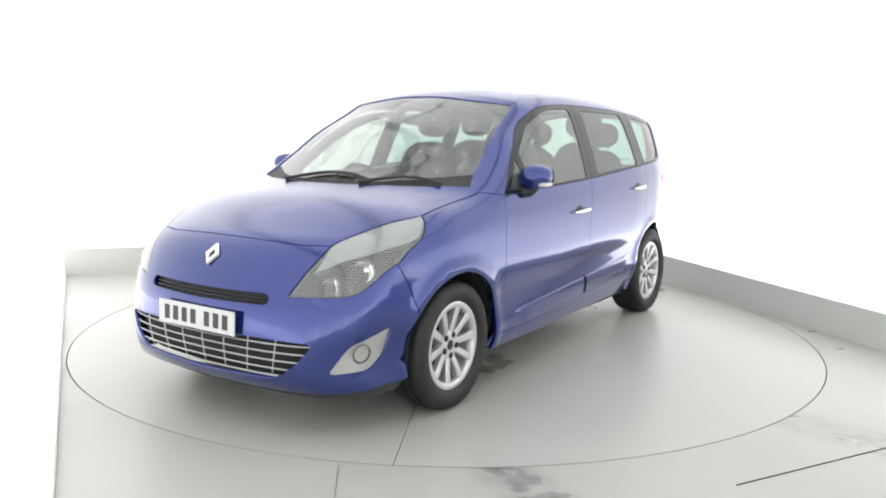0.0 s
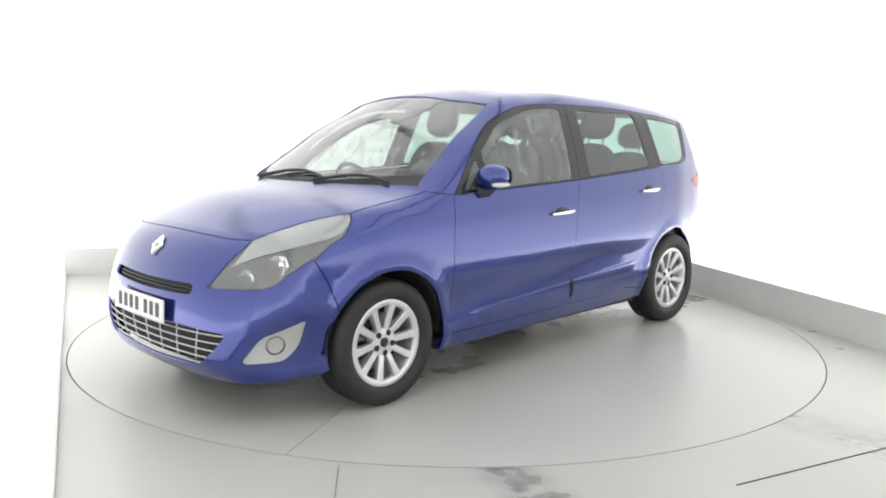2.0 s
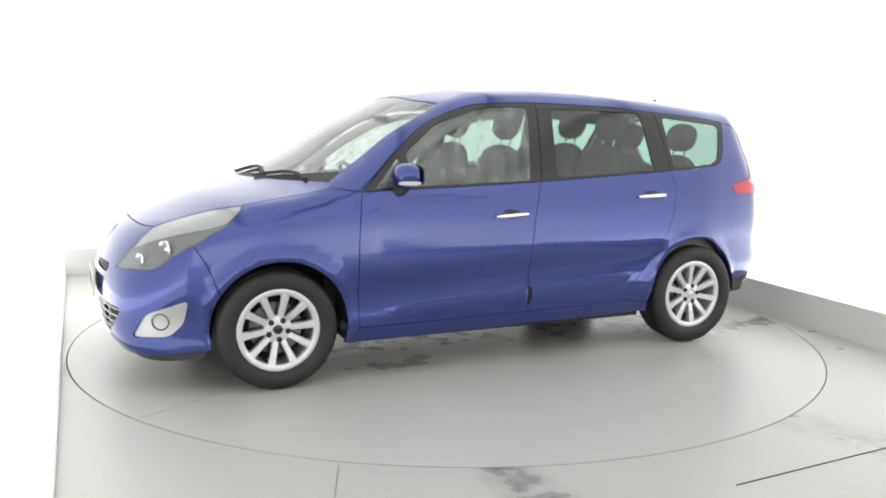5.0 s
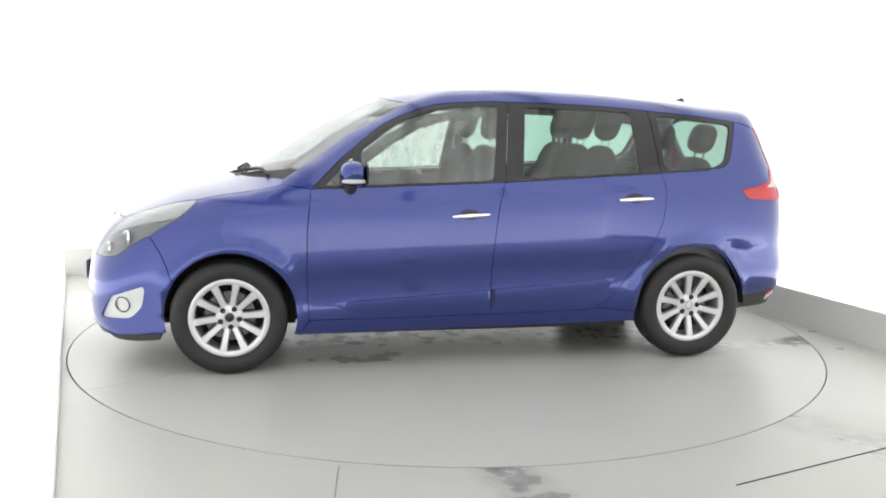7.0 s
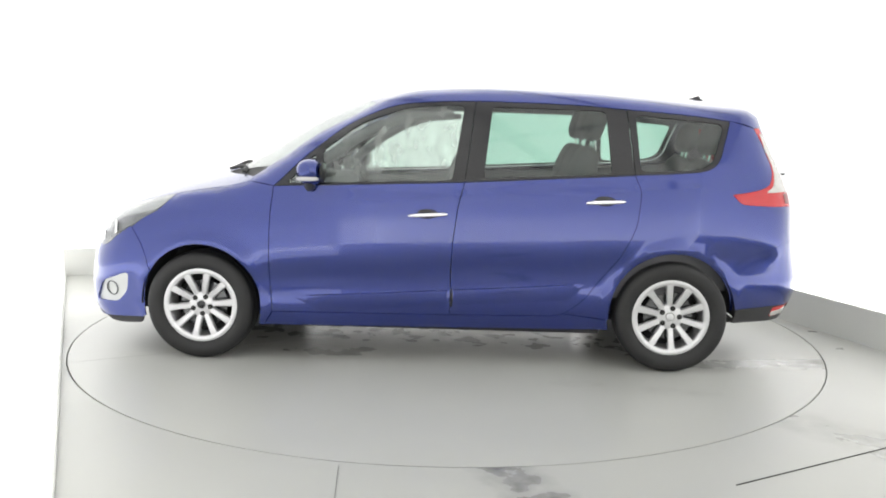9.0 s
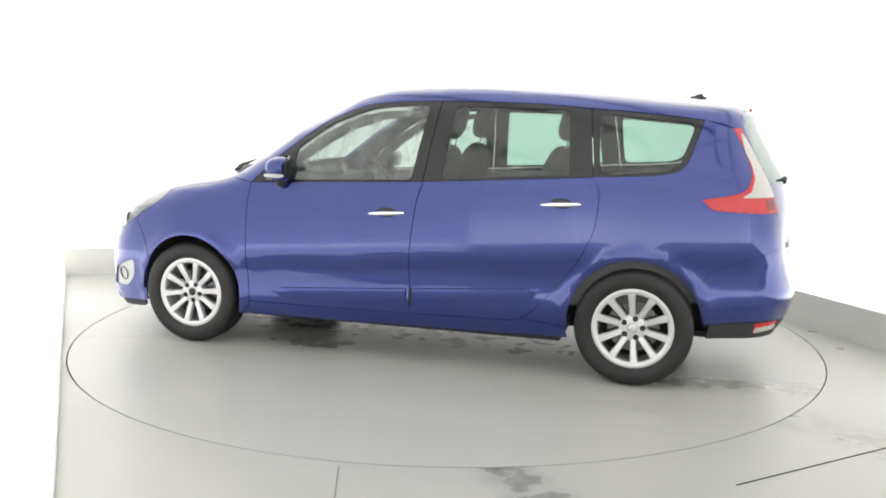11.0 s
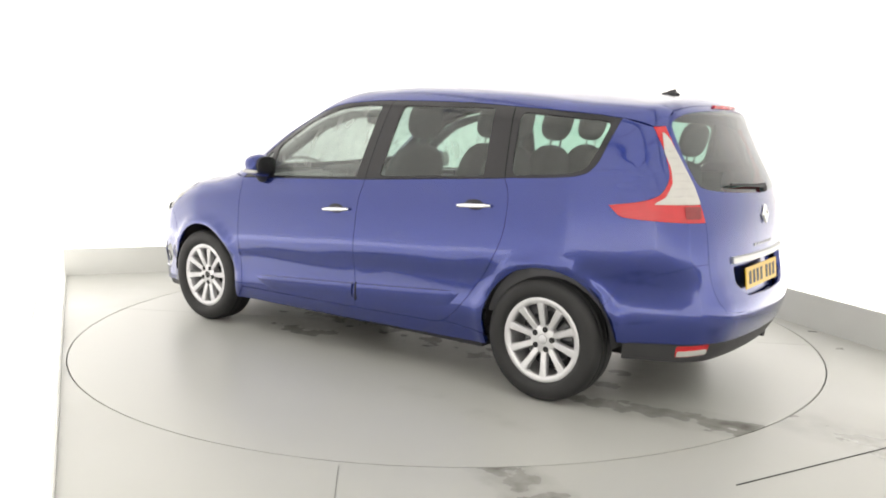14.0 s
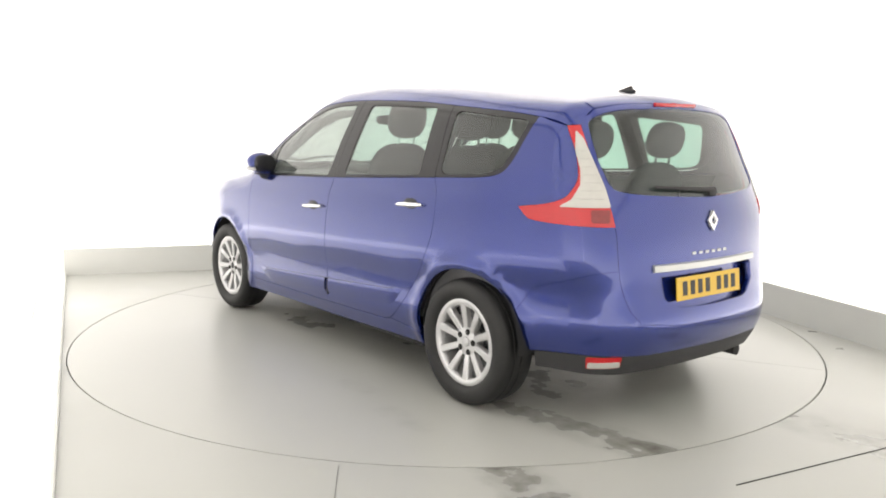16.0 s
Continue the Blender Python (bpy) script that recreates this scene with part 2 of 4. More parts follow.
def box(bm, lo, hi, turn=None, bevel=0.0):
    """A box between two corners, turned about its own middle where turn is given."""
    lo, hi = Vector(lo), Vector(hi)
    m = Matrix.Translation((lo + hi) / 2) @ (turn or Matrix()) @ Matrix.Diagonal((*(hi - lo), 1))
    made = bmesh.ops.create_cube(bm, size=1, matrix=m)["verts"]
    if bevel:
        edges = {e for v in made for e in v.link_edges}
        bmesh.ops.bevel(bm, geom=list(edges), offset=bevel, segments=2, affect="EDGES", profile=0.6)
    return bm


def prism(bm, ring, z0, z1):
    """A flat closed outline raised from z0 to z1."""
    a = [bm.verts.new((x, y, z0)) for x, y in ring]
    c = [bm.verts.new((x, y, z1)) for x, y in ring]
    for i in range(len(ring)):
        j = (i + 1) % len(ring)
        bm.faces.new((a[i], a[j], c[j], c[i]))
    bm.faces.new(a[::-1])
    bm.faces.new(c)
    return bm


def lathe(bm, rows, axis="y", steps=48, closed=False):
    """Turns rows of (radius, along) about an axis."""
    rings = []
    for i in range(steps):
        a = 2 * math.pi * i / steps
        ring = []
        for r, h in rows:
            c, s = r * math.cos(a), r * math.sin(a)
            ring.append(bm.verts.new({"y": (c, h, s), "z": (c, s, h), "x": (h, c, s)}[axis]))
        rings.append(ring)
    for i in range(steps):
        a, c = rings[i], rings[(i + 1) % steps]
        for j in range(len(rows) - (0 if closed else 1)):
            k = (j + 1) % len(rows)
            try:
                bm.faces.new((a[j], a[k], c[k], c[j]))
            except ValueError:
                pass
    bmesh.ops.remove_doubles(bm, verts=bm.verts, dist=1e-5)
    return bm


# ---- the studio room: walls square to one another, turned a little from the camera's view ----
TURN = math.atan2(0.325, 0.9458)


def room(u, v):
    """A place from metres along the far wall (u) and towards it (v)."""
    return (u * math.cos(TURN) - v * math.sin(TURN), u * math.sin(TURN) + v * math.cos(TURN))


U0, U1, V0, V1, THICK = -3.4, 4.45, -3.2, 8.14, 0.15
CX, CY, TABLE_R = CENTRE[0], CENTRE[1], 2.453


def wall(name, a, c, label, mat=WALL):
    """A wall between two places in plan, its inner face on that line, thickened to the right of a -> c."""
    (x0, y0), (x1, y1) = a, c
    d = math.hypot(x1 - x0, y1 - y0)
    nx, ny = (y1 - y0) / d * THICK, -(x1 - x0) / d * THICK
    ob = part(name, prism(bmesh.new(), [(x0, y0), (x1, y1), (x1 + nx, y1 + ny), (x0 + nx, y0 + ny)], 0, HIGH), mat)
    return tagged(ob, label, "wall", kind="structure")


wall("wall_north", room(U1, V1), room(U0, V1), "white studio back wall with painted-in glow", SELF_LIT_WALL)
wall("wall_east", room(U1, V0), room(U1, V1), "white studio side wall with painted-in glow", SELF_LIT_WALL)
# the next two glow only to brighten the car's side and its reflections
wall("wall_south", room(U0, V0), room(U1, V0), "white studio wall behind the tripod with added glow", SELF_LIT_WALL)
wall("wall_outer", room(U0, V1), room(U0, V0), "white outer studio wall with added glow", SELF_LIT_WALL)
wing = wall("wall_west", (-3.50, 7.51), (-1.20, 2.335), "white wing wall beside the turntable with painted-in glow", SELF_LIT_WING)

bm = bmesh.new()
prism(bm, [(-1.579 + 0.004, 3.187 + 0.0018), (-1.26 + 0.004, 2.469 + 0.0018), (-1.26 - 0.02, 2.469 - 0.009), (-1.579 - 0.02, 3.187 - 0.009)], 0.794, 0.797)
tagged(part("trim_wing", bm, KERB), "thin grey joint on the wing wall", "joint", kind="structure")


def kerb(name, a, c, label, deep=0.035, high=0.245):
    (x0, y0), (x1, y1) = a, c
    d = math.hypot(x1 - x0, y1 - y0)
    nx, ny = -(y1 - y0) / d * deep, (x1 - x0) / d * deep
    bm = prism(bmesh.new(), [(x0, y0), (x1, y1), (x1 + nx, y1 + ny), (x0 + nx, y0 + ny)], 0, high)
    bmesh.ops.bevel(bm, geom=[e for e in bm.edges if all(v.co.z > high / 2 for v in e.verts)], offset=min(0.006, deep * 0.3), segments=2, affect="EDGES")
    return tagged(part(name, bm, KERB), label, "kerb", kind="structure")


kerb("baseboard_north", room(U1 - 0.001, V1 - 0.002), room(-1.0, V1 - 0.002), "low pale grey upstand along the back wall")
kerb("baseboard_east", room(U1 - 0.002, V0 + 0.2), room(U1 - 0.002, V1 - 0.04), "low pale grey upstand along the side wall")
kerb("baseboard_west", (-3.46, 7.42), (-1.22, 2.38), "thin pale grey strip along the foot of the wing wall", 0.018, 0.04)


def wall_light(a, c, z0, z1):
    """A long low light strip on a wall's face, to the left of a -> c: two end caps and a glowing diffuser."""
    top = new("wall_light")
    (x0, y0), (x1, y1) = a, c
    d = math.hypot(x1 - x0, y1 - y0)
    ux, uy = (x1 - x0) / d, (y1 - y0) / d
    for name, s0, s1, deep, mat in (("end_cap", 0.0, 0.02, 0.024, WALL), ("diffuser", 0.021, d - 0.021, 0.020, STRIP), ("end_cap", d - 0.02, d, 0.024, WALL)):
        ring = [(x0 + ux * s - uy * k, y0 + uy * s + ux * k) for s, k in ((s0, 0.002), (s1, 0.002), (s1, deep), (s0, deep))]
        part(name, prism(bmesh.new(), ring, z0, z1), mat, top)
    return tagged(top, "long low glowing white light strip on the wall", "wall light", "wall lights")


wall_light(room(U1 - 0.03, V1), room(-0.86, V1), 0.25, 0.36)
wall_light(room(U1, 2.0), room(U1, V1 - 0.06), 0.25, 0.36)
wall_light((-3.40, 7.285), (-1.24, 2.425), 0.38, 0.48)

# the floor, with a round pit for the turntable
bm = bmesh.new()
steps = 160
inner = [bm.verts.new((CX + (TABLE_R + 0.009) * math.cos(2 * math.pi * i / steps), CY + (TABLE_R + 0.009) * math.sin(2 * math.pi * i / steps), 0)) for i in range(steps)]
deep = [bm.verts.new((v.co.x, v.co.y, -0.06)) for v in inner]
outer = []
for i in range(steps):
    a = 2 * math.pi * i / steps
    outer.append(bm.verts.new((CX + 14 * math.cos(a), CY + 14 * math.sin(a), 0)))
for i in range(steps):
    j = (i + 1) % steps
    bm.faces.new((inner[i], outer[i], outer[j], inner[j]))
    bm.faces.new((inner[i], inner[j], deep[j], deep[i]))
floor = tagged(part("floor", bm, FLOOR), "pale grey painted concrete studio floor, scuffed and damp", "floor", kind="structure")
pit = tagged(part("turntable_pit", prism(bmesh.new(), [(CX + 2.6 * math.cos(k * 0.1309), CY + 2.6 * math.sin(k * 0.1309)) for k in range(48)], -0.09, -0.062), GAP),
             "dark pit under the turntable", "pit", kind="structure")
# expansion joint and seam in the floor beside the table
bm = bmesh.new()
for (x0, y0), (x1, y1), w in (((1.19, 3.13), (2.75, 3.93), 0.005), ((-0.42, 3.26), (-0.36, 2.5), 0.0012), ((2.79, 5.60), (2.93, 5.20), 0.008), ((2.93, 5.20), (3.3, 4.12), 0.005), ((2.60, 5.72), (2.66, 5.705), 0.010)):
    d = math.hypot(x1 - x0, y1 - y0)
    nx, ny = -(y1 - y0) / d * w / 2, (x1 - x0) / d * w / 2
    prism(bm, [(x0 - nx, y0 - ny), (x1 - nx, y1 - ny), (x1 + nx, y1 + ny), (x0 + nx, y0 + ny)], -0.02, 0.003)
tagged(part("floor_joint", bm, GAP), "thin dark joint in the painted floor", "joint", kind="structure")

# the ceiling: one slab, with glowing diffuser panels under it
ring = [room(U0 - 0.1, V0 - 0.1), room(U1 + 0.1, V0 - 0.1), room(U1 + 0.1, V1 + 0.1), room(U0 - 0.1, V1 + 0.1)]
tagged(part("ceiling", prism(bmesh.new(), ring, HIGH, HIGH + 0.15), WALL), "plain white studio ceiling", "ceiling", kind="structure")


def ceiling_light():
    top = new("ceiling_light")
    bm = bmesh.new()
    for lo, hi in (((-0.70, -0.70, -0.07), (0.70, -0.68, 0)), ((-0.70, 0.68, -0.07), (0.70, 0.70, 0)), ((-0.70, -0.68, -0.07), (-0.68, 0.68, 0)), ((0.68, -0.68, -0.07), (0.70, 0.68, 0))):
        box(bm, lo, hi)
    part("frame", bm, SATIN, top, "thin silver frame")
    part("diffuser", box(bmesh.new(), (-0.678, -0.678, -0.055), (0.678, 0.678, -0.01)), DIFFUSER, top, "glowing white diffuser")
    return tagged(top, "square glowing white diffuser light on the ceiling", "ceiling light", "ceiling lights")


first = None
for i in range(5):
    for j in range(8):
        x, y = room(U0 + 0.75 + 1.52 * i + 0.04, V0 + 0.72 + 1.41 * j)
        m = Matrix.Translation((x, y, HIGH - 0.002)) @ Matrix.Rotation(TURN, 4, "Z")
        if first is None:
            first = ceiling_light()
            first.matrix_basis = m
        else:
            copy_thing(first, m)

# ---- the turntable: a round deck of two plates that meet in a seam ----
turntable = new("turntable")
for sign in (1, -1):
    n = 90
    ring = [(TABLE_R * math.cos(math.pi * i / n), sign * (0.002 + TABLE_R * math.sin(math.pi * i / n))) for i in range(n + 1)]
    bm = prism(bmesh.new(), ring if sign > 0 else ring[::-1], -0.05, 0.0)
    turn = Matrix.Rotation(math.radians(28.3), 4, "Z")
    bmesh.ops.transform(bm, matrix=turn, verts=bm.verts)
    part("deck_plate", bm, TABLE, turntable)
tagged(turntable, "round pale grey painted turntable with damp tyre marks", "turntable")


# ---- car body surface: x forward, y to its left, z up, origin on the ground between the axles ----
def pchip(xs, ys):
    """A smooth curve through a few control points that never overshoots; flat slopes are kept past the ends."""
    xs, ys = np.array(xs, float), np.array(ys, float)
    h, m = np.diff(xs), np.diff(ys) / np.diff(xs)
    d = np.zeros_like(xs)
    for i in range(1, len(xs) - 1):
        if m[i - 1] * m[i] > 0:
            w1, w2 = 2 * h[i] + h[i - 1], h[i] + 2 * h[i - 1]
            d[i] = (w1 + w2) / (w1 / m[i - 1] + w2 / m[i])
    d[0], d[-1] = m[0], m[-1]

    def f(x):
        x = np.asarray(x, float)
        c = np.clip(x, xs[0], xs[-1])
        i = np.clip(np.searchsorted(xs, c) - 1, 0, len(h) - 1)
        t = (c - xs[i]) / h[i]
        v = (ys[i] * (1 + 2 * t) * (1 - t) ** 2 + d[i] * h[i] * t * (1 - t) ** 2
             + ys[i + 1] * t * t * (3 - 2 * t) + d[i + 1] * h[i] * t * t * (t - 1))
        return v + np.where(x < xs[0], (x - xs[0]) * d[0], 0) + np.where(x > xs[-1], (x - xs[-1]) * d[-1], 0)
    return f


TOP = pchip([-2.3, -2.0, -1.65, -1.2, -0.8, -0.3, 0.1, 0.38, 0.62, 0.86, 1.12, 1.38, 1.7, 1.95, 2.1, 2.2, 2.3],
            [1.48, 1.558, 1.594, 1.632, 1.657, 1.670, 1.658, 1.612, 1.518, 1.40, 1.24, 1.106, 1.029, 0.928, 0.855, 0.769, 0.6])
SWEEP = pchip([-0.6, 0.1, 0.6, 1.2, 1.6, 2.0], [0.0, 0.12, 0.42, 0.42, 0.28, 0.2])
CROWN = pchip([-2.0, -0.4, 0.3, 0.8, 1.4, 2.0], [0.083, 0.069, 0.072, 0.038, 0.036, 0.036])
BELT = pchip([-2.2, -1.5, -1.12, -0.1, 0.6, 1.0, 2.2], [1.2, 1.17, 1.14, 1.09, 1.055, 1.03, 0.9])
PLAN = pchip([-2.25, -2.1, -1.9, -1.7, -1.4, -0.9, 0.0, 0.9, 1.4, 1.7, 1.9, 2.05, 2.2],
             [-0.365, -0.225, -0.140, -0.086, -0.031, -0.003, 0.004, -0.002, -0.012, -0.058, -0.105, -0.166, -0.262])
SIDE = pchip([-0.95, -0.82, -0.75, -0.69, -0.62, -0.54, -0.47, -0.43, -0.38, -0.28, -0.12, -0.085, -0.04, 0.0, 0.1, 0.25, 0.42, 0.55, 0.7],
             [-0.07, -0.02, 0.004, 0.010, 0.005, 0.008, 0.022, 0.029, 0.0315, 0.0285, 0.0205, 0.016, 0.0035, 0.0, -0.032, -0.09, -0.17, -0.245, -0.36])
FRONT = pchip([0.15, 0.24, 0.32, 0.45, 0.58, 0.7, 0.8, 0.9, 1.0], [2.10, 2.205, 2.235, 2.248, 2.240, 2.205, 2.17, 2.11, 1.95])
REAR = pchip([0.2, 0.3, 0.42, 0.49, 0.53, 0.62, 0.72, 1.0, 1.14, 1.3, 1.42, 1.52, 1.6],
             [2.1, 2.2, 2.255, 2.270, 2.266, 2.243, 2.222, 2.20, 2.165, 2.08, 2.015, 1.98, 1.915])
NOSE_ROUND = pchip([0.2, 0.3, 0.5, 0.75, 1.0], [0.10, 0.115, 0.18, 0.255, 0.33])   # how far the nose and the tail sweep back towards the flanks, by height
TAIL_ROUND = pchip([0.2, 0.35, 0.6, 0.9, 1.2, 1.5], [0.165, 0.165, 0.172, 0.20, 0.31, 0.22])
HALF_BELT = 0.878


def smax(a, b, k):
    h = np.maximum(k - np.abs(a - b), 0) / k
    return np.maximum(a, b) + h * h * k * 0.25


def body(x, y, z):
    """Below nought inside the car's outer skin, above outside."""
    y = np.abs(y)
    flare = sum(np.exp(-((np.hypot(x - c, z - 0.337) - 0.385) / 0.035) ** 2) for c in (1.375, -1.385))
    side = y - (HALF_BELT + PLAN(x) + SIDE(z - BELT(x)) + 0.013 * flare)
    top = (z - (TOP(x + SWEEP(x) * y * y) - CROWN(x) * (y / 0.7) ** 2)) * 0.8
    front = x - (FRONT(z) - NOSE_ROUND(z) * y * y - 0.25 * y ** 4)
    rear = -x - (REAR(z) - TAIL_ROUND(z) * y * y - 0.15 * y ** 4)
    return smax(smax(smax(side, top, 0.09), front, 0.10), rear, 0.10)


def reach(o, w, far=1.45, n=14):
    """Where rays from inside, o + s * w, leave the skin: bracketed from the inside outwards, then halved."""
    o, w = np.atleast_2d(o).astype(float), np.atleast_2d(w).astype(float)
    s = np.zeros(len(o))
    lo, hi, found = np.zeros(len(o)), np.full(len(o), far), np.zeros(len(o), bool)
    step = far / n
    for i in range(1, n + 1):
        q = o + w * (i * step)
        out = (body(q[:, 0], q[:, 1], q[:, 2]) > 0) & ~found
        lo[out], hi[out] = (i - 1) * step, i * step
        found |= out
    for _ in range(13):
        s = (lo + hi) / 2
        q = o + w * s[:, None]
        out = body(q[:, 0], q[:, 1], q[:, 2]) > 0
        hi, lo = np.where(out, s, hi), np.where(out, lo, s)
    return o + w * s[:, None]


def outward(p, e=0.004):
    """The skin's normals at points on it."""
    p = np.atleast_2d(p)
    g = np.stack([body(*(p + np.eye(3)[i] * e).T) - body(*(p - np.eye(3)[i] * e).T) for i in range(3)], 1)
    return g / np.linalg.norm(g, axis=1)[:, None]


# ---- trimmed panels on the skin: an outline in a flat map, filled, laid on the skin and given a folded edge ----
def side_map(q):
    return np.stack([q[:, 0], 0 * q[:, 0] + 0.22, q[:, 1]], 1), np.tile((0.0, 1.0, 0.0), (len(q), 1))


def top_map(q):
    return np.stack([q[:, 0], q[:, 1], 0 * q[:, 0] + 0.5], 1), np.tile((0.0, 0.0, 1.0), (len(q), 1))


def rear_map(q):
    return np.stack([0 * q[:, 0] - 1.35, q[:, 0], q[:, 1]], 1), np.tile((-1.0, 0.0, 0.0), (len(q), 1))


def nose_map(q):
    a = q[:, 0] / 0.9
    return np.stack([0 * a + 1.2, 0 * a, q[:, 1]], 1), np.stack([np.cos(a), np.sin(a), 0 * a], 1)


def tail_map(q):
    a = q[:, 0] / 0.9
    return np.stack([0 * a - 1.3, 0 * a, q[:, 1]], 1), np.stack([-np.cos(a), np.sin(a), 0 * a], 1)


def rail_map(q):
    a = q[:, 1] / 0.75
    return np.stack([q[:, 0], 0 * a, 0 * a + 0.92], 1), np.stack([0 * a, np.sin(a), np.cos(a)], 1)


FLAT = {
    side_map: lambda p: np.stack([p[:, 0], p[:, 2]], 1),
    top_map: lambda p: p[:, :2],
    rear_map: lambda p: p[:, 1:],
    nose_map: lambda p: np.stack([0.9 * np.arctan2(p[:, 1], p[:, 0] - 1.2), p[:, 2]], 1),
    tail_map: lambda p: np.stack([0.9 * np.arctan2(p[:, 1], -1.3 - p[:, 0]), p[:, 2]], 1),
    rail_map: lambda p: np.stack([p[:, 0], 0.75 * np.arctan2(p[:, 1], p[:, 2] - 0.92)], 1),
}


def curve(points, step=0.02, straight=False):
    """A smooth open line through a few points of a map."""
    p = np.array(points, float)
    s = np.concatenate([[0], np.cumsum(np.linalg.norm(np.diff(p, axis=0), axis=1))])
    n = max(2, int(s[-1] / step) + 1)
    t = np.linspace(0, s[-1], n)
    if straight or len(p) == 2:
        return np.stack([np.interp(t, s, p[:, 0]), np.interp(t, s, p[:, 1])], 1)
    t = np.unique(np.concatenate([t, s]))
    return np.stack([pchip(s, p[:, 0])(t), pchip(s, p[:, 1])(t)], 1)


def into(here, line, there):
    """A line of one map, taken over the skin into another map."""
    return FLAT[there](reach(*here(np.asarray(line, float))))


def arc(cx, cz, r, a0, a1, n=40):
    a = np.radians(np.linspace(a0, a1, n))
    return np.stack([cx + r * np.cos(a), cz + r * np.sin(a)], 1)


def loop_of(*lines):
    """Lines end to end as one closed outline, anticlockwise, without repeats."""
    out = []
    for line in lines:
        for q in np.asarray(line, float):
            if not out or np.hypot(*(q - out[-1])) > 0.004:
                out.append(q)
    if np.hypot(*(out[0] - out[-1])) < 0.004:
        out.pop()
    out = np.array(out)
    x, y = out.T
    if np.sum(x * np.roll(y, -1) - y * np.roll(x, -1)) < 0:
        out = out[::-1]
    return out


def rounded(points, r=0.02, n=5):
    """A closed outline through corners, each rounded by r."""
    p = np.array(points, float)
    out = []
    for i in range(len(p)):
        a, b, c = p[i - 1], p[i], p[(i + 1) % len(p)]
        u, v = a - b, c - b
        k = min(r, 0.45 * np.hypot(*u), 0.45 * np.hypot(*v))
        u, v = b + u / np.hypot(*u) * k, b + v / np.hypot(*v) * k
        for t in np.linspace(0, 1, n):
            out.append((1 - t) ** 2 * u + 2 * t * (1 - t) * b + t * t * v)
    return resample(loop_of(out))


def resample(loop, step=0.03):
    out = []
    for i in range(len(loop)):
        a, b = loop[i], loop[(i + 1) % len(loop)]
        n = max(1, int(np.hypot(*(b - a)) / step))
        out += [a + (b - a) * k / n for k in range(n)]
    return np.array(out)


def shrink(loop, d):
    """An outline drawn in by d all round."""
    a, c = np.roll(loop, 1, 0), np.roll(loop, -1, 0)
    u = loop - a
    v = c - loop
    u, v = u / np.linalg.norm(u, axis=1)[:, None], v / np.linalg.norm(v, axis=1)[:, None]
    m = u + v
    m /= np.maximum(np.linalg.norm(m, axis=1), 1e-6)[:, None]
    return loop + np.stack([-m[:, 1], m[:, 0]], 1) * d


def within(q, loop):
    """Which points lie inside an outline."""
    x, y = q[:, 0][:, None], q[:, 1][:, None]
    x0, y0 = loop.T
    x1, y1 = np.roll(x0, -1), np.roll(y0, -1)
    cross = (y0 > y) != (y1 > y)
    with np.errstate(divide="ignore", invalid="ignore"):
        hit = cross & (x < (x1 - x0) * (y - y0) / (y1 - y0) + x0)
    return hit.sum(1) % 2 == 1


def both(loop):
    """Half an outline (first number from nought up), given in order from the middle line round to it, mirrored to a whole."""
    a = np.asarray(loop, float)
    m = a[::-1] * (-1, 1)
    return loop_of(a, m)


def fill(loop, holes, h):
    loops = [loop, *holes]
    lo, hi = loop.min(0), loop.max(0)
    g = np.stack(np.meshgrid(np.arange(lo[0] + h / 2, hi[0], h), np.arange(lo[1] + h / 2, hi[1], h)), -1).reshape(-1, 2)
    rims = np.concatenate(loops)
    if len(g):
        ok = within(g, loop)
        for k in holes:
            ok &= ~within(g, k)
        g = g[ok]
    if len(g):
        near = np.array([np.min(np.hypot(*(rims - q).T)) for q in g])
        g = g[near > 0.45 * h]
    pts = np.concatenate([rims, g]) if len(g) else rims
    edges, base = [], 0
    for k in loops:
        edges += [(base + i, base + (i + 1) % len(k)) for i in range(len(k))]
        base += len(k)
    out = delaunay_2d_cdt([Vector(q) for q in pts], edges, [], 0, 1e-5)
    v = np.array([tuple(q) for q in out[0]])
    tri = np.array([f for f in out[2] if len(f) == 3])
    mid = v[tri].mean(1)
    ok = within(mid, loop)
    for k in holes:
        ok &= ~within(mid, k)
    return v, tri[ok]


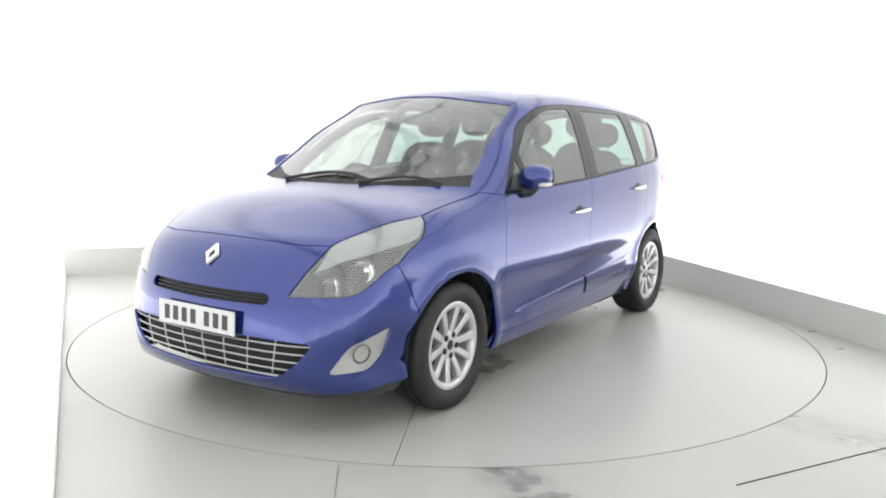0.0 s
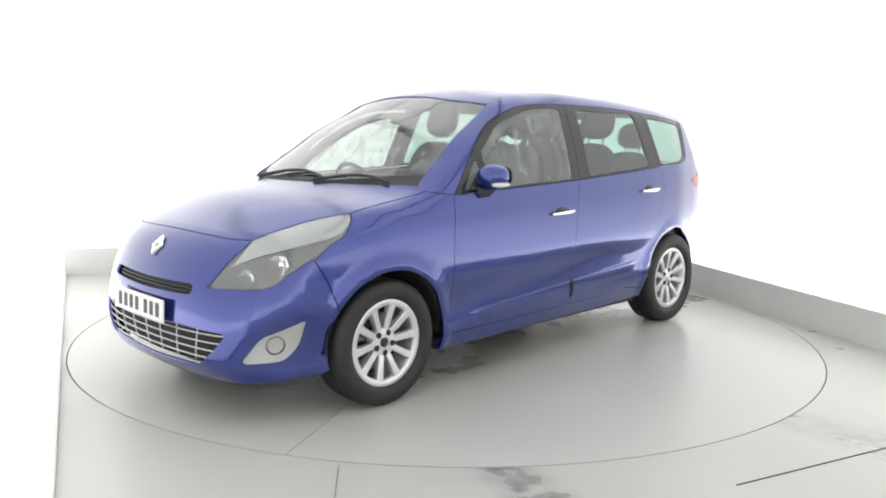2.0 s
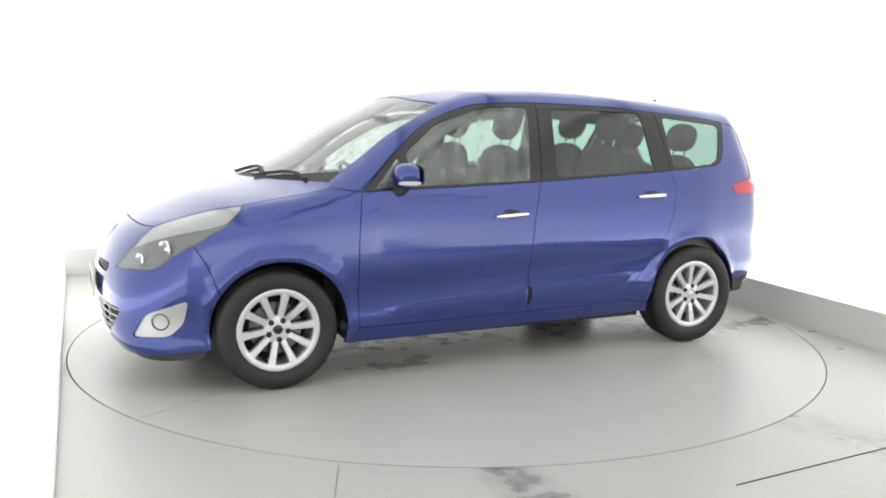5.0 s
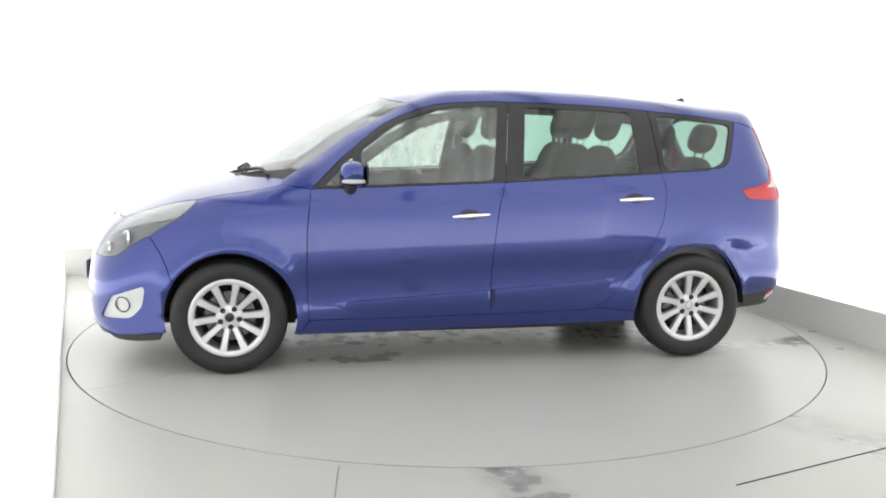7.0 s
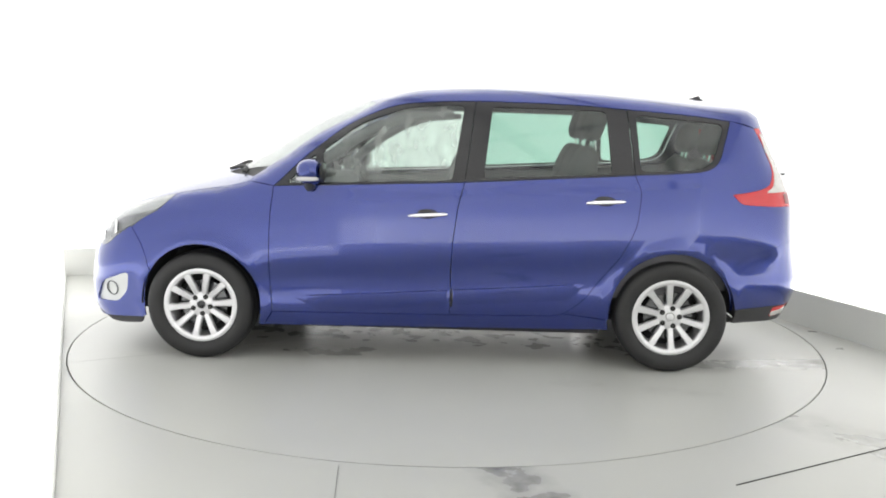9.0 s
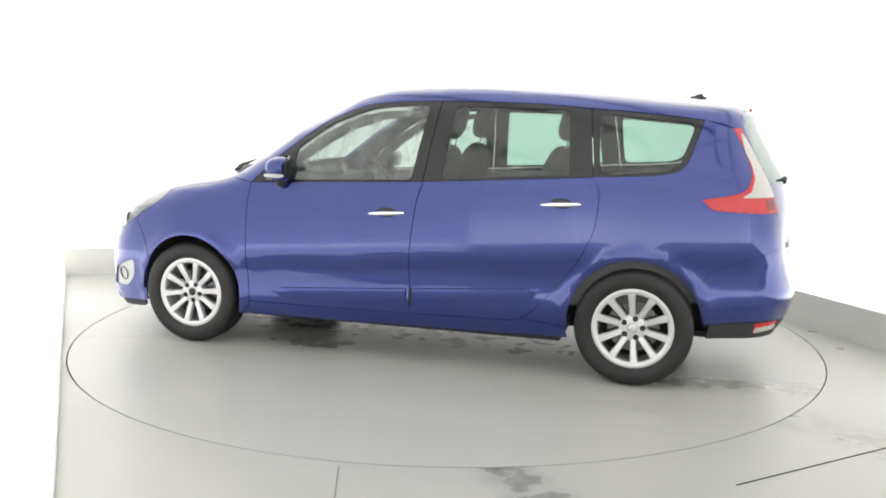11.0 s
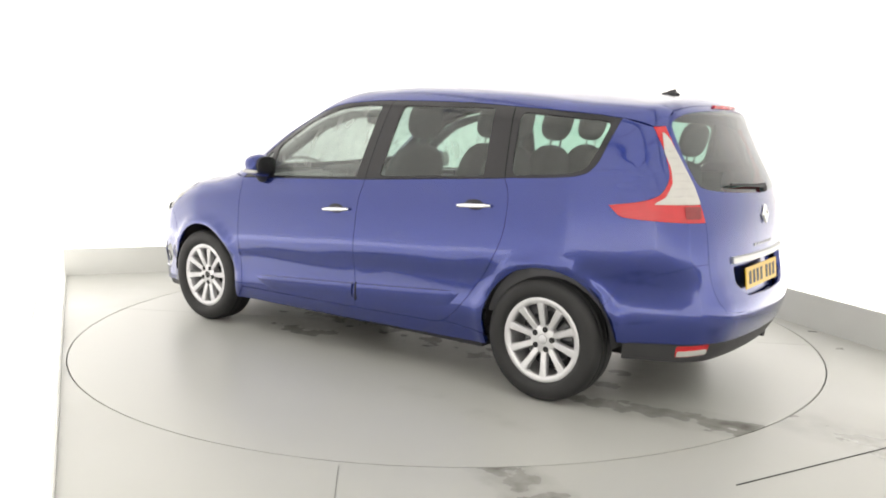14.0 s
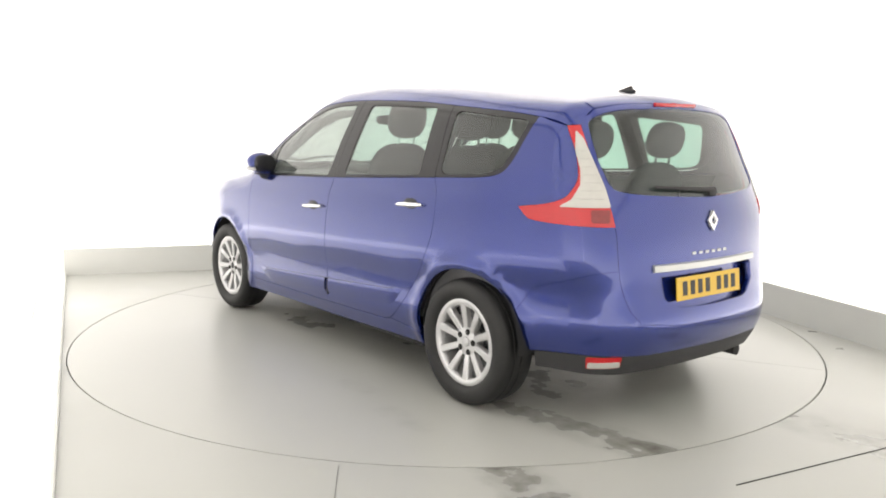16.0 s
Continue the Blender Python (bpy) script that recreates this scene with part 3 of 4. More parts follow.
def panel(name, here, loop, mat, parent, holes=(), label="", proud=0.0, gap=0.0023, fold=0.016, h=0.045, mirror=True):
    """A pressed sheet on the skin inside an outline; its edges fold inwards. Returns the sheet, or the left and the right one."""
    loop = shrink(resample(loop_of(loop)), gap)
    holes = [shrink(resample(loop_of(k)), -0.001) for k in holes]
    v, tri = fill(loop, holes, h)
    o, w = here(v)
    p = reach(o, w)
    nrm = outward(p)
    p = p + nrm * proud
    a, b, c = p[tri[:, 0]], p[tri[:, 1]], p[tri[:, 2]]
    flip = (np.cross(b - a, c - a) * nrm[tri[:, 0]]).sum(1) < 0
    tri[flip] = tri[flip][:, ::-1]
    pairs = {}
    for f in tri:
        for i in range(3):
            k = (int(f[i]), int(f[(i + 1) % 3]))
            if (k[1], k[0]) in pairs:
                del pairs[(k[1], k[0])]
            else:
                pairs[k] = 1
    verts, normals, faces = [tuple(q) for q in p], [tuple(q) for q in nrm], [tuple(int(i) for i in f) for f in tri]
    for i, j in pairs:
        out = np.cross(p[j] - p[i], nrm[i])
        out = out / max(np.linalg.norm(out), 1e-9)
        k = len(verts)
        verts += [tuple(p[i]), tuple(p[j]), tuple(p[j] - nrm[j] * fold), tuple(p[i] - nrm[i] * fold)]
        normals += [tuple(out * 0.8 + nrm[i] * 0.5)] * 2 + [tuple(out)] * 2
        faces.append((k, k + 3, k + 2, k + 1))
    made = []
    for sign in ((1, -1) if mirror else (1,)):
        me = bpy.data.meshes.new(name)
        fs = faces if sign > 0 else [f[::-1] for f in faces]
        me.from_pydata([(x, y * sign, z) for x, y, z in verts], [], fs)
        me.polygons.foreach_set("use_smooth", [True] * len(fs))
        me.normals_split_custom_set_from_vertices([Vector((x, y * sign, z)).normalized() for x, y, z in normals])
        me.materials.append(mat)
        ob = new(name, me)
        ob.parent = parent if not isinstance(parent, (list, tuple)) else parent[0 if sign > 0 else 1]
        made.append(tagged(ob, label))
    return made if mirror else made[0]


def skin(here, x, y, proud=0.0):
    """One place on the skin by its map, and the skin's normal there."""
    p = reach(*here(np.array([(x, y)], float)))
    n = outward(p)
    return Vector(p[0] + n[0] * proud), Vector(n[0])


def rod(bm, points, r, n=8):
    """A round bar through places."""
    pts = [Vector(p) for p in points]
    rings = []
    for i, p in enumerate(pts):
        d = (pts[min(i + 1, len(pts) - 1)] - pts[max(i - 1, 0)]).normalized()
        u = d.orthogonal().normalized() if abs(d.z) > 0.95 else d.cross(Vector((0, 0, 1))).normalized()
        w = d.cross(u)
        rr = r[i] if isinstance(r, (list, tuple)) else r
        rings.append([bm.verts.new(p + (u * math.cos(2 * math.pi * k / n) + w * math.sin(2 * math.pi * k / n)) * rr) for k in range(n)])
    for a, c in zip(rings, rings[1:]):
        for k in range(n):
            bm.faces.new((a[k], a[(k + 1) % n], c[(k + 1) % n], c[k]))
    bm.faces.new(rings[0][::-1])
    bm.faces.new(rings[-1])
    return bm


def blob(bm, at, size, power=2.6, steps=(20, 12), turn=None):
    """A cushion: a rounded block with soft corners."""
    rows = []
    for j in range(steps[1] + 1):
        b = -math.pi / 2 + math.pi * j / steps[1]
        row = []
        for i in range(steps[0]):
            a = 2 * math.pi * i / steps[0]
            c = [math.cos(b) * math.cos(a), math.cos(b) * math.sin(a), math.sin(b)]
            k = sum(abs(q) ** power for q in c) ** (1 / power)
            q = Vector([c[n] / k * size[n] / 2 for n in range(3)])
            row.append(bm.verts.new(Vector(at) + (turn @ q if turn else q)))
        rows.append(row)
    for a, c in zip(rows, rows[1:]):
        for i in range(steps[0]):
            k = (i + 1) % steps[0]
            bm.faces.new((a[i], a[k], c[k], c[i]))
    bmesh.ops.remove_doubles(bm, verts=bm.verts, dist=1e-5)
    return bm


car = tagged(new("car"), "metallic blue seven-seat family car, wet, on silver alloy wheels", "car")

# lines that neighbouring panels share, on the left flank: (x, z)
ARCH_F, ARCH_R, ARCH = (1.375, 0.335), (-1.385, 0.34), 0.36
FENDER_DOOR = curve([(0.93, 1.047), (0.952, 0.8), (0.957, 0.55), (0.945, 0.305)])
DOORS = curve([(-0.178, 1.088), (-0.14, 0.93), (-0.106, 0.58), (-0.103, 0.312)])
DOOR_REAR = curve([(-1.142, 1.143), (-1.178, 1.04), (-1.165, 0.89), (-1.09, 0.705), (-0.969, 0.541), (-0.84, 0.39), (-0.76, 0.335), (-0.70, 0.318)])
WAIST_F = curve([(0.93, 1.047), (0.6, 1.058), (-0.178, 1.088)])
WAIST_R = curve([(-0.178, 1.088), (-0.6, 1.112), (-1.142, 1.143)])
SILL_F = curve([(0.945, 0.305), (-0.103, 0.312)])
SILL_R = curve([(-0.103, 0.312), (-0.70, 0.318)])
WIN_TOP = curve([(0.93, 1.047), (0.70, 1.268), (0.45, 1.445), (0.148, 1.537), (-0.187, 1.552), (-0.749, 1.54), (-1.108, 1.515), (-1.55, 1.478), (-1.70, 1.458)])
CUT_F = WIN_TOP[WIN_TOP[:, 0] >= -0.232]
CUT_R = WIN_TOP[(WIN_TOP[:, 0] < -0.232) & (WIN_TOP[:, 0] >= -1.10)]
CUT_Q = WIN_TOP[WIN_TOP[:, 0] < -1.10]
QUARTER_END = curve([(-1.70, 1.458), (-1.66, 1.33), (-1.625, 1.23), (-1.58, 1.185), (-1.5, 1.165), (-1.142, 1.143)])

# lines seen from above: (x, y)
SCREEN_TOP = curve([(0.467, 0.0), (0.45, 0.3), (0.368, 0.585)])
SCREEN_SIDE = curve([(0.368, 0.585), (0.62, 0.635), (0.86, 0.685), (0.985, 0.712)])
SCREEN_FOOT = curve([(0.985, 0.712), (1.10, 0.58), (1.235, 0.414), (1.335, 0.2), (1.355, 0.0)])
BONNET_REAR = curve([(1.425, 0.0), (1.41, 0.13), (1.31, 0.42), (1.08, 0.745)])
LAMP_TIP = (1.545, 0.765)
BONNET_SIDE = np.concatenate([curve([(1.08, 0.745), (1.08, 0.80)]), curve([(1.08, 0.80), (1.30, 0.768), LAMP_TIP])])
LAMP_TOP = curve([LAMP_TIP, (1.69, 0.685), (1.82, 0.625), (1.965, 0.565)])
BONNET_NOSE = curve([(1.965, 0.565), (2.02, 0.42), (2.055, 0.15), (2.06, 0.0)])
ROOF_SIDE = curve([(0.368, 0.585), (-0.2, 0.575), (-1.0, 0.565), (-1.80, 0.52)])

# lines on the tail seen from behind: (y, z)
GATE_TOP = curve([(0.0, 1.532), (0.35, 1.52), (0.52, 1.495)])
GATE_SIDE_HIGH = curve([(0.52, 1.495), (0.606, 1.42), (0.608, 1.31), (0.602, 1.137), (0.592, 0.967)])
GATE_SIDE_LOW = curve([(0.592, 0.967), (0.585, 0.77), (0.55, 0.60), (0.50, 0.53)])
GATE_FOOT = curve([(0.50, 0.53), (0.25, 0.505), (0.0, 0.497)])

# lamp outlines and bumper joints on the flank: (x, z)
TAIL_OUTER = curve([(-1.848, 1.415), (-1.918, 1.285), (-1.955, 1.165), (-1.935, 1.10), (-1.87, 1.068), (-1.707, 1.04)])
TAIL_LOW = curve([(-1.707, 1.04), (-1.775, 0.985), (-1.95, 0.972), (-2.10, 0.966)])
BUMPER_R = curve([(-2.115, 0.77), (-1.95, 0.715), (-1.80, 0.665), (-1.697, 0.533)])
BUMPER_F = curve([(1.80, 0.783), (1.74, 0.68), (1.685, 0.529)])
LAMP_LOW = curve([tuple(into(top_map, [LAMP_TIP], side_map)[0]), (1.625, 0.895), (1.73, 0.835), (1.80, 0.783)])

# front doors: sheet, black window frame with its panes, mirror and handle
front_doors = panel("front_door", side_map, loop_of(WAIST_F, DOORS, SILL_F[::-1], FENDER_DOOR[::-1]), PAINT, car)
rear_doors = panel("rear_door", side_map, loop_of(WAIST_R, DOOR_REAR, SILL_R[::-1], DOORS[::-1]), PAINT, car)
PANE_F = rounded([(0.645, 1.072), (0.648, 1.262), (0.43, 1.422), (0.19, 1.502), (0.05, 1.520), (-0.165, 1.526), (-0.105, 1.098)], 0.03)
PANE_T = rounded([(0.850, 1.068), (0.70, 1.232), (0.675, 1.07)], 0.015)
PANE_R = rounded([(-0.33, 1.52), (-0.98, 1.505), (-1.01, 1.15), (-0.285, 1.113)], 0.03)
PANE_Q = rounded([(-1.15, 1.487), (-1.66, 1.44), (-1.585, 1.215), (-1.50, 1.18), (-1.175, 1.162)], 0.045)
post = curve([(-0.232, 1.551), (-0.178, 1.088)])
post_r = curve([(-1.10, 1.515), (-1.125, 1.3), (-1.142, 1.143)])
panel("window_frame", side_map, loop_of(WAIST_F, post[::-1], CUT_F[::-1]), BLACK_GLOSS, front_doors, [PANE_F, PANE_T], "gloss black window surround", proud=-0.004)
panel("window_frame", side_map, loop_of(WAIST_R, post_r[::-1], CUT_R[::-1], post), BLACK_GLOSS, rear_doors, [PANE_R], "gloss black window surround", proud=-0.004)
for sheet in (panel("window_pane", side_map, PANE_F, GLASS_FRONT, front_doors, label="green-tinted glass with rain drops", proud=-0.008, gap=-0.004, fold=0.002),
              panel("quarter_light", side_map, PANE_T, GLASS_FRONT, front_doors, label="small green-tinted glass", proud=-0.008, gap=-0.004, fold=0.002),
              panel("window_pane", side_map, PANE_R, GLASS_REAR, rear_doors, label="dark privacy glass", proud=-0.008, gap=-0.004, fold=0.002),
              panel("rear_quarter_window", side_map, PANE_Q, GLASS_REAR, car, label="dark privacy glass", proud=-0.008, gap=-0.004, fold=0.002)):
    for ob in sheet:
        ob.visible_shadow = False
panel("quarter_window_frame", side_map, loop_of(CUT_Q, QUARTER_END, post_r[::-1]), BLACK_GLOSS, car, [PANE_Q], "gloss black window surround", proud=-0.004)

for sign in (1, -1):
    pts = [skin(side_map, x, z, -0.062)[0] for x, z in ((0.80, 1.10), (0.66, 1.225), (0.50, 1.352), (0.34, 1.44), (0.14, 1.495), (-0.1, 1.51))]
    part("pillar_trim", rod(bmesh.new(), [(p.x, p.y * sign, p.z) for p in pts], [0.03, 0.032, 0.034, 0.032, 0.026, 0.02], 10), TRIM_GREY, car, "dark grey inner lining of the front pillar", True)

# wings, sills, rear quarters, pillars and roof
edge = into(top_map, curve([(1.08, 0.80), (1.30, 0.768), LAMP_TIP]), side_map)
panel("front_wing", side_map, loop_of(FENDER_DOOR, [(0.945, 0.305), (1.0, 0.22)], arc(*ARCH_F, ARCH, 198, 32), BUMPER_F[::-1], LAMP_LOW[::-1], edge[::-1]), PAINT, car, fold=0.03)
panel("sill", side_map, loop_of([(0.945, 0.303), (1.0, 0.22)], curve([(1.0, 0.22), (-1.03, 0.235)]), [(-1.03, 0.235), (-1.02, 0.30), (-0.76, 0.333), (-0.70, 0.316)], SILL_R[::-1], SILL_F[::-1]), PAINT, car, fold=0.05)
gate_low = into(rear_map, GATE_SIDE_LOW[GATE_SIDE_LOW[:, 1] >= 0.77], side_map)
BUMPER_R[0], TAIL_LOW[-1] = gate_low[-1], gate_low[0]
panel("rear_quarter", side_map,
      loop_of(DOOR_REAR, [(-0.76, 0.335), (-1.02, 0.302)], arc(*ARCH_R, ARCH, -6, 148), BUMPER_R[::-1], gate_low[::-1], TAIL_LOW[::-1], TAIL_OUTER[::-1],
              [(-1.848, 1.418), (-1.70, 1.458)], QUARTER_END), PAINT, car, fold=0.03, gap=0.0008)
rail_low = into(side_map, np.concatenate([WIN_TOP, [(-1.848, 1.418)]]), rail_map)
rail_high = np.concatenate([into(top_map, [(1.08, 0.80), (1.08, 0.745)], rail_map), into(top_map, SCREEN_SIDE[::-1], rail_map), into(top_map, ROOF_SIDE, rail_map)])
tail_corner = into(rear_map, [(0.52, 1.495), (0.606, 1.42)], rail_map)
panel("roof_rail", rail_map, loop_of(rail_low, tail_corner[::-1], rail_high[::-1]), PAINT, car, label="blue pillar and roof side in one sweep", gap=0.0006, fold=0.03)
roof_end = into(rear_map, GATE_TOP[::-1], top_map)
half = np.concatenate([SCREEN_TOP, ROOF_SIDE, roof_end])
roof = panel("roof", top_map, loop_of(half, half[::-1] * (1, -1)), PAINT, car, mirror=False, h=0.06)
half = np.concatenate([BONNET_REAR, BONNET_SIDE, LAMP_TOP, BONNET_NOSE])
bonnet = panel("bonnet", top_map, loop_of(half, half[::-1] * (1, -1)), PAINT, car, mirror=False)
half = np.concatenate([SCREEN_TOP, SCREEN_SIDE, SCREEN_FOOT])
screen = panel("windscreen", top_map, loop_of(half, half[::-1] * (1, -1)), GLASS_SCREEN, car, label="wet windscreen with a faint green tint", mirror=False, proud=-0.006, gap=-0.006, fold=0.002)
screen.visible_shadow = False
half = np.concatenate([SCREEN_FOOT[::-1], [(0.985, 0.712), (1.08, 0.745)], BONNET_REAR[::-1]])
panel("scuttle", top_map, loop_of(half, half[::-1] * (1, -1)), BLACK_PLASTIC, car, label="black plastic scuttle under the windscreen", mirror=False, proud=-0.012, gap=-0.004)

# nose: bumper skin with its openings
top_edge = into(top_map, BONNET_NOSE[::-1], nose_map)
inner = [(2.06, 0.523, 0.763), (2.13, 0.47, 0.65), (2.02, 0.66, 0.655), (1.955, 0.715, 0.668), (1.90, 0.755, 0.715), (1.80, 0.79, 0.783)]
LAMP_INNER = FLAT[nose_map](np.array(inner))
half = np.concatenate([top_edge, LAMP_INNER[:2], curve(LAMP_INNER[1:], 0.03), into(side_map, BUMPER_F, nose_map),
                       into(side_map, arc(*ARCH_F, ARCH, 32, -14), nose_map), curve([(0.9 * 0.98, 0.235), (0.55, 0.215), (0.0, 0.20)])])
SLOT = both(curve([(0.0, 0.652), (0.33, 0.655), (0.345, 0.645), (0.345, 0.62), (0.33, 0.608), (0.0, 0.602)], straight=True))
GRILLE = both(curve([(0.0, 0.462), (0.3, 0.46), (0.50, 0.452), (0.515, 0.44), (0.46, 0.36), (0.385, 0.288), (0.36, 0.278), (0.0, 0.262)], straight=True))
fog = np.array([(2.03, 0.61, 0.31), (1.985, 0.69, 0.435), (1.82, 0.80, 0.508), (1.85, 0.775, 0.38), (1.90, 0.735, 0.315)])
FOG = rounded(FLAT[nose_map](fog), 0.03)
front_bumper = panel("front_bumper", nose_map, both(half), PAINT, car, [SLOT, GRILLE, FOG, loop_of(FOG * (-1, 1))], mirror=False, h=0.05)
panel("chin", nose_map, both(curve([(0.0, 0.199), (0.55, 0.213), (0.88, 0.233), (0.86, 0.19), (0.5, 0.165), (0.0, 0.155)], straight=True)), BLACK_PLASTIC, front_bumper, label="black lip under the bumper", mirror=False, proud=-0.012)
panel("air_slot", nose_map, SLOT, BLACK_PLASTIC, front_bumper, label="black upper air slot", mirror=False, proud=-0.03, gap=-0.01)
panel("grille_backing", nose_map, GRILLE, DARK, front_bumper, label="dark opening behind the grille", mirror=False, proud=-0.05, gap=-0.015)
for i, z in enumerate((0.285, 0.322, 0.36, 0.398, 0.436)):
    wide = float(np.interp(z, [0.262, 0.288, 0.36, 0.44, 0.462], [0.33, 0.385, 0.46, 0.515, 0.515]))
    pts = [skin(nose_map, a, z, -0.014)[0] for a in np.linspace(-wide, wide, 25)]
    part("grille_bar", rod(bmesh.new(), pts, 0.0038, 6), SATIN, front_bumper, "thin silver bar", True)
for k in range(-3, 4):
    a = 0.125 * k + (0.0)
    pts = [skin(nose_map, a * (0.93 + 0.35 * (z - 0.26)), z, -0.018)[0] for z in np.linspace(0.268, 0.455, 6)]
    part("grille_post", rod(bmesh.new(), pts, 0.0032, 6), SATIN, front_bumper, "thin silver post", True)
for z in (0.62, 0.637):
    part("slot_blade", rod(bmesh.new(), [skin(nose_map, a, z, -0.018)[0] for a in np.linspace(-0.33, 0.33, 17)], 0.004, 6), BLACK_GLOSS, front_bumper, "", True)
bezels = panel("fog_lamp_bezel", nose_map, FOG, SATIN, [front_bumper, front_bumper], label="pale silver fog lamp surround", proud=-0.012, gap=-0.004)
for sign, bez in zip((1, -1), bezels):
    at, n = skin(nose_map, FLAT[nose_map](np.array([(1.935, 0.722, 0.395)]))[0][0], 0.393, -0.012)
    turn = Vector((n.x, n.y * sign, n.z)).to_track_quat("Y", "Z").to_matrix().to_4x4()
    m = Matrix.Translation((at.x, at.y * sign, at.z)) @ turn
    bm = lathe(bmesh.new(), [(0.040, -0.02), (0.046, 0.004), (0.040, 0.008), (0.034, -0.012), (0.02, -0.02), (0.0005, -0.022)], steps=28)
    bmesh.ops.transform(bm, matrix=m, verts=bm.verts)
    part("fog_lamp", bm, LAMP_GREY, bez, "round grey fog lamp", True)

# headlamps: reflector bowl, pale upper part, clear cover
lamp_top = into(top_map, LAMP_TOP, nose_map)
lamp_low = into(side_map, LAMP_LOW, nose_map)
LAMP = loop_of(lamp_top, LAMP_INNER[:2], curve(LAMP_INNER[1:], 0.03), lamp_low[::-1])
headlamps = panel("headlamp", nose_map, LAMP, LAMP_GREY, car, label="swept smoked headlamp with a pale upper lens", proud=-0.010, gap=0.0, h=0.03)
split_line = FLAT[nose_map](np.array([(2.04, 0.53, 0.745), (1.95, 0.63, 0.80), (1.80, 0.72, 0.845), (1.69, 0.785, 0.872), (1.63, 0.80, 0.89)]))
upper = loop_of(lamp_top, split_line, lamp_low[:3][::-1])
panel("upper_lens", nose_map, upper, LAMP_PALE, headlamps, label="pale frosted upper lens", proud=-0.004, gap=0.004, h=0.03)
for sign, lamp in zip((1, -1), headlamps):
    for (x, y, z), r in (((2.02, 0.62, 0.70), 0.042), ((1.90, 0.70, 0.765), 0.05)):
        a = FLAT[nose_map](np.array([(x, y, z)]))[0]
        at, n = skin(nose_map, a[0], a[1], -0.014)
        m = Matrix.Translation((at.x, at.y * sign, at.z)) @ Vector((n.x + 0.8, n.y * sign, n.z * 0.4)).to_track_quat("Y", "Z").to_matrix().to_4x4()
        bm = lathe(bmesh.new(), [(r, 0.0), (r * 0.96, 0.01), (r * 0.8, 0.004), (r * 0.4, -0.004), (0.0005, 0.004)], steps=28)
        bmesh.ops.transform(bm, matrix=m, verts=bm.verts)
        part("reflector", bm, CHROME, lamp, "bright round reflector", True)
covers = panel("cover", nose_map, LAMP, LAMP_COVER, headlamps, label="clear lamp cover", proud=0.001, gap=0.003, h=0.03, fold=0.006)
for ob in covers:
    ob.visible_shadow = False

# tail: gate, rear screen, bumper, lamps
half = np.concatenate([GATE_TOP, GATE_SIDE_HIGH, GATE_SIDE_LOW, GATE_FOOT])
RSCREEN = both(curve([(0.0, 1.510), (0.35, 1.495), (0.50, 1.470), (0.575, 1.42), (0.582, 1.31), (0.572, 1.16), (0.555, 1.132), (0.3, 1.10), (0.0, 1.088)]))
PLATE_WELL = both(curve([(0.0, 0.752), (0.375, 0.752), (0.392, 0.735), (0.385, 0.66), (0.31, 0.60), (0.26, 0.585), (0.0, 0.578)], straight=True))
tailgate = panel("tailgate", rear_map, both(half), PAINT, car, [RSCREEN, PLATE_WELL], mirror=False, h=0.05, gap=0.0008, fold=0.03)
rs = panel("rear_screen", rear_map, RSCREEN, GLASS_REAR, tailgate, label="dark tinted rear glass", mirror=False, proud=-0.004, gap=-0.006, fold=0.002)
rs.visible_shadow = False
panel("plate_well", rear_map, PLATE_WELL, PAINT, tailgate, label="recess for the number plate", mirror=False, proud=-0.05, gap=-0.012)
bm = bmesh.new()
rows = []
for y in np.linspace(-0.405, 0.405, 27):
    row = []
    for z, out in ((0.752, -0.01), (0.756, 0.012), (0.784, 0.014), (0.790, 0.0)):
        at, n = skin(rear_map, y, z, out)
        row.append(bm.verts.new(at))
    rows.append(row)
for a, c in zip(rows, rows[1:]):
    for k in range(3):
        bm.faces.new((a[k], a[k + 1], c[k + 1], c[k]))
bm.faces.new(rows[0])
bm.faces.new(rows[-1])
part("tailgate_strip", bm, SATIN, tailgate, "satin silver strip over the number plate", True)
half = np.concatenate([GATE_FOOT[::-1], GATE_SIDE_LOW[::-1][:-1]])
half = np.concatenate([into(rear_map, half[half[:, 1] < 0.775], tail_map), into(side_map, BUMPER_R, tail_map), into(side_map, arc(*ARCH_R, ARCH, 148, 177, 20), tail_map),
                       into(side_map, curve([(-1.75, 0.357), (-2.0, 0.374), (-2.1, 0.377)]), tail_map), curve([(0.5, 0.378), (0.0, 0.378)])])
rear_bumper = panel("rear_bumper", tail_map, both(half), PAINT, car, mirror=False, h=0.05, gap=0.0008)
half = curve([(0.0, 0.376), (0.5, 0.376), (0.7, 0.370), (0.90, 0.356), (0.90, 0.268), (0.7, 0.27), (0.5, 0.275), (0.0, 0.285)], straight=True)
RLAMP = rounded(FLAT[tail_map](np.array([(-2.0, 0.64, 0.362), (-2.13, 0.54, 0.372), (-2.12, 0.537, 0.315), (-1.995, 0.63, 0.30)])), 0.012)
valance = panel("valance", tail_map, both(half), BLACK_PLASTIC, rear_bumper, [RLAMP, loop_of(RLAMP * (-1, 1))], "grained black lower bumper", mirror=False, proud=-0.003, h=0.05)
panel("rear_reflector", tail_map, RLAMP, LENS_RED, [rear_bumper, rear_bumper], label="small red and clear lamp in the bumper", proud=-0.006, gap=-0.003)
low = FLAT[tail_map](np.array([(-2.005, 0.632, 0.332), (-2.12, 0.54, 0.345), (-2.117, 0.537, 0.318), (-2.0, 0.628, 0.303)]))
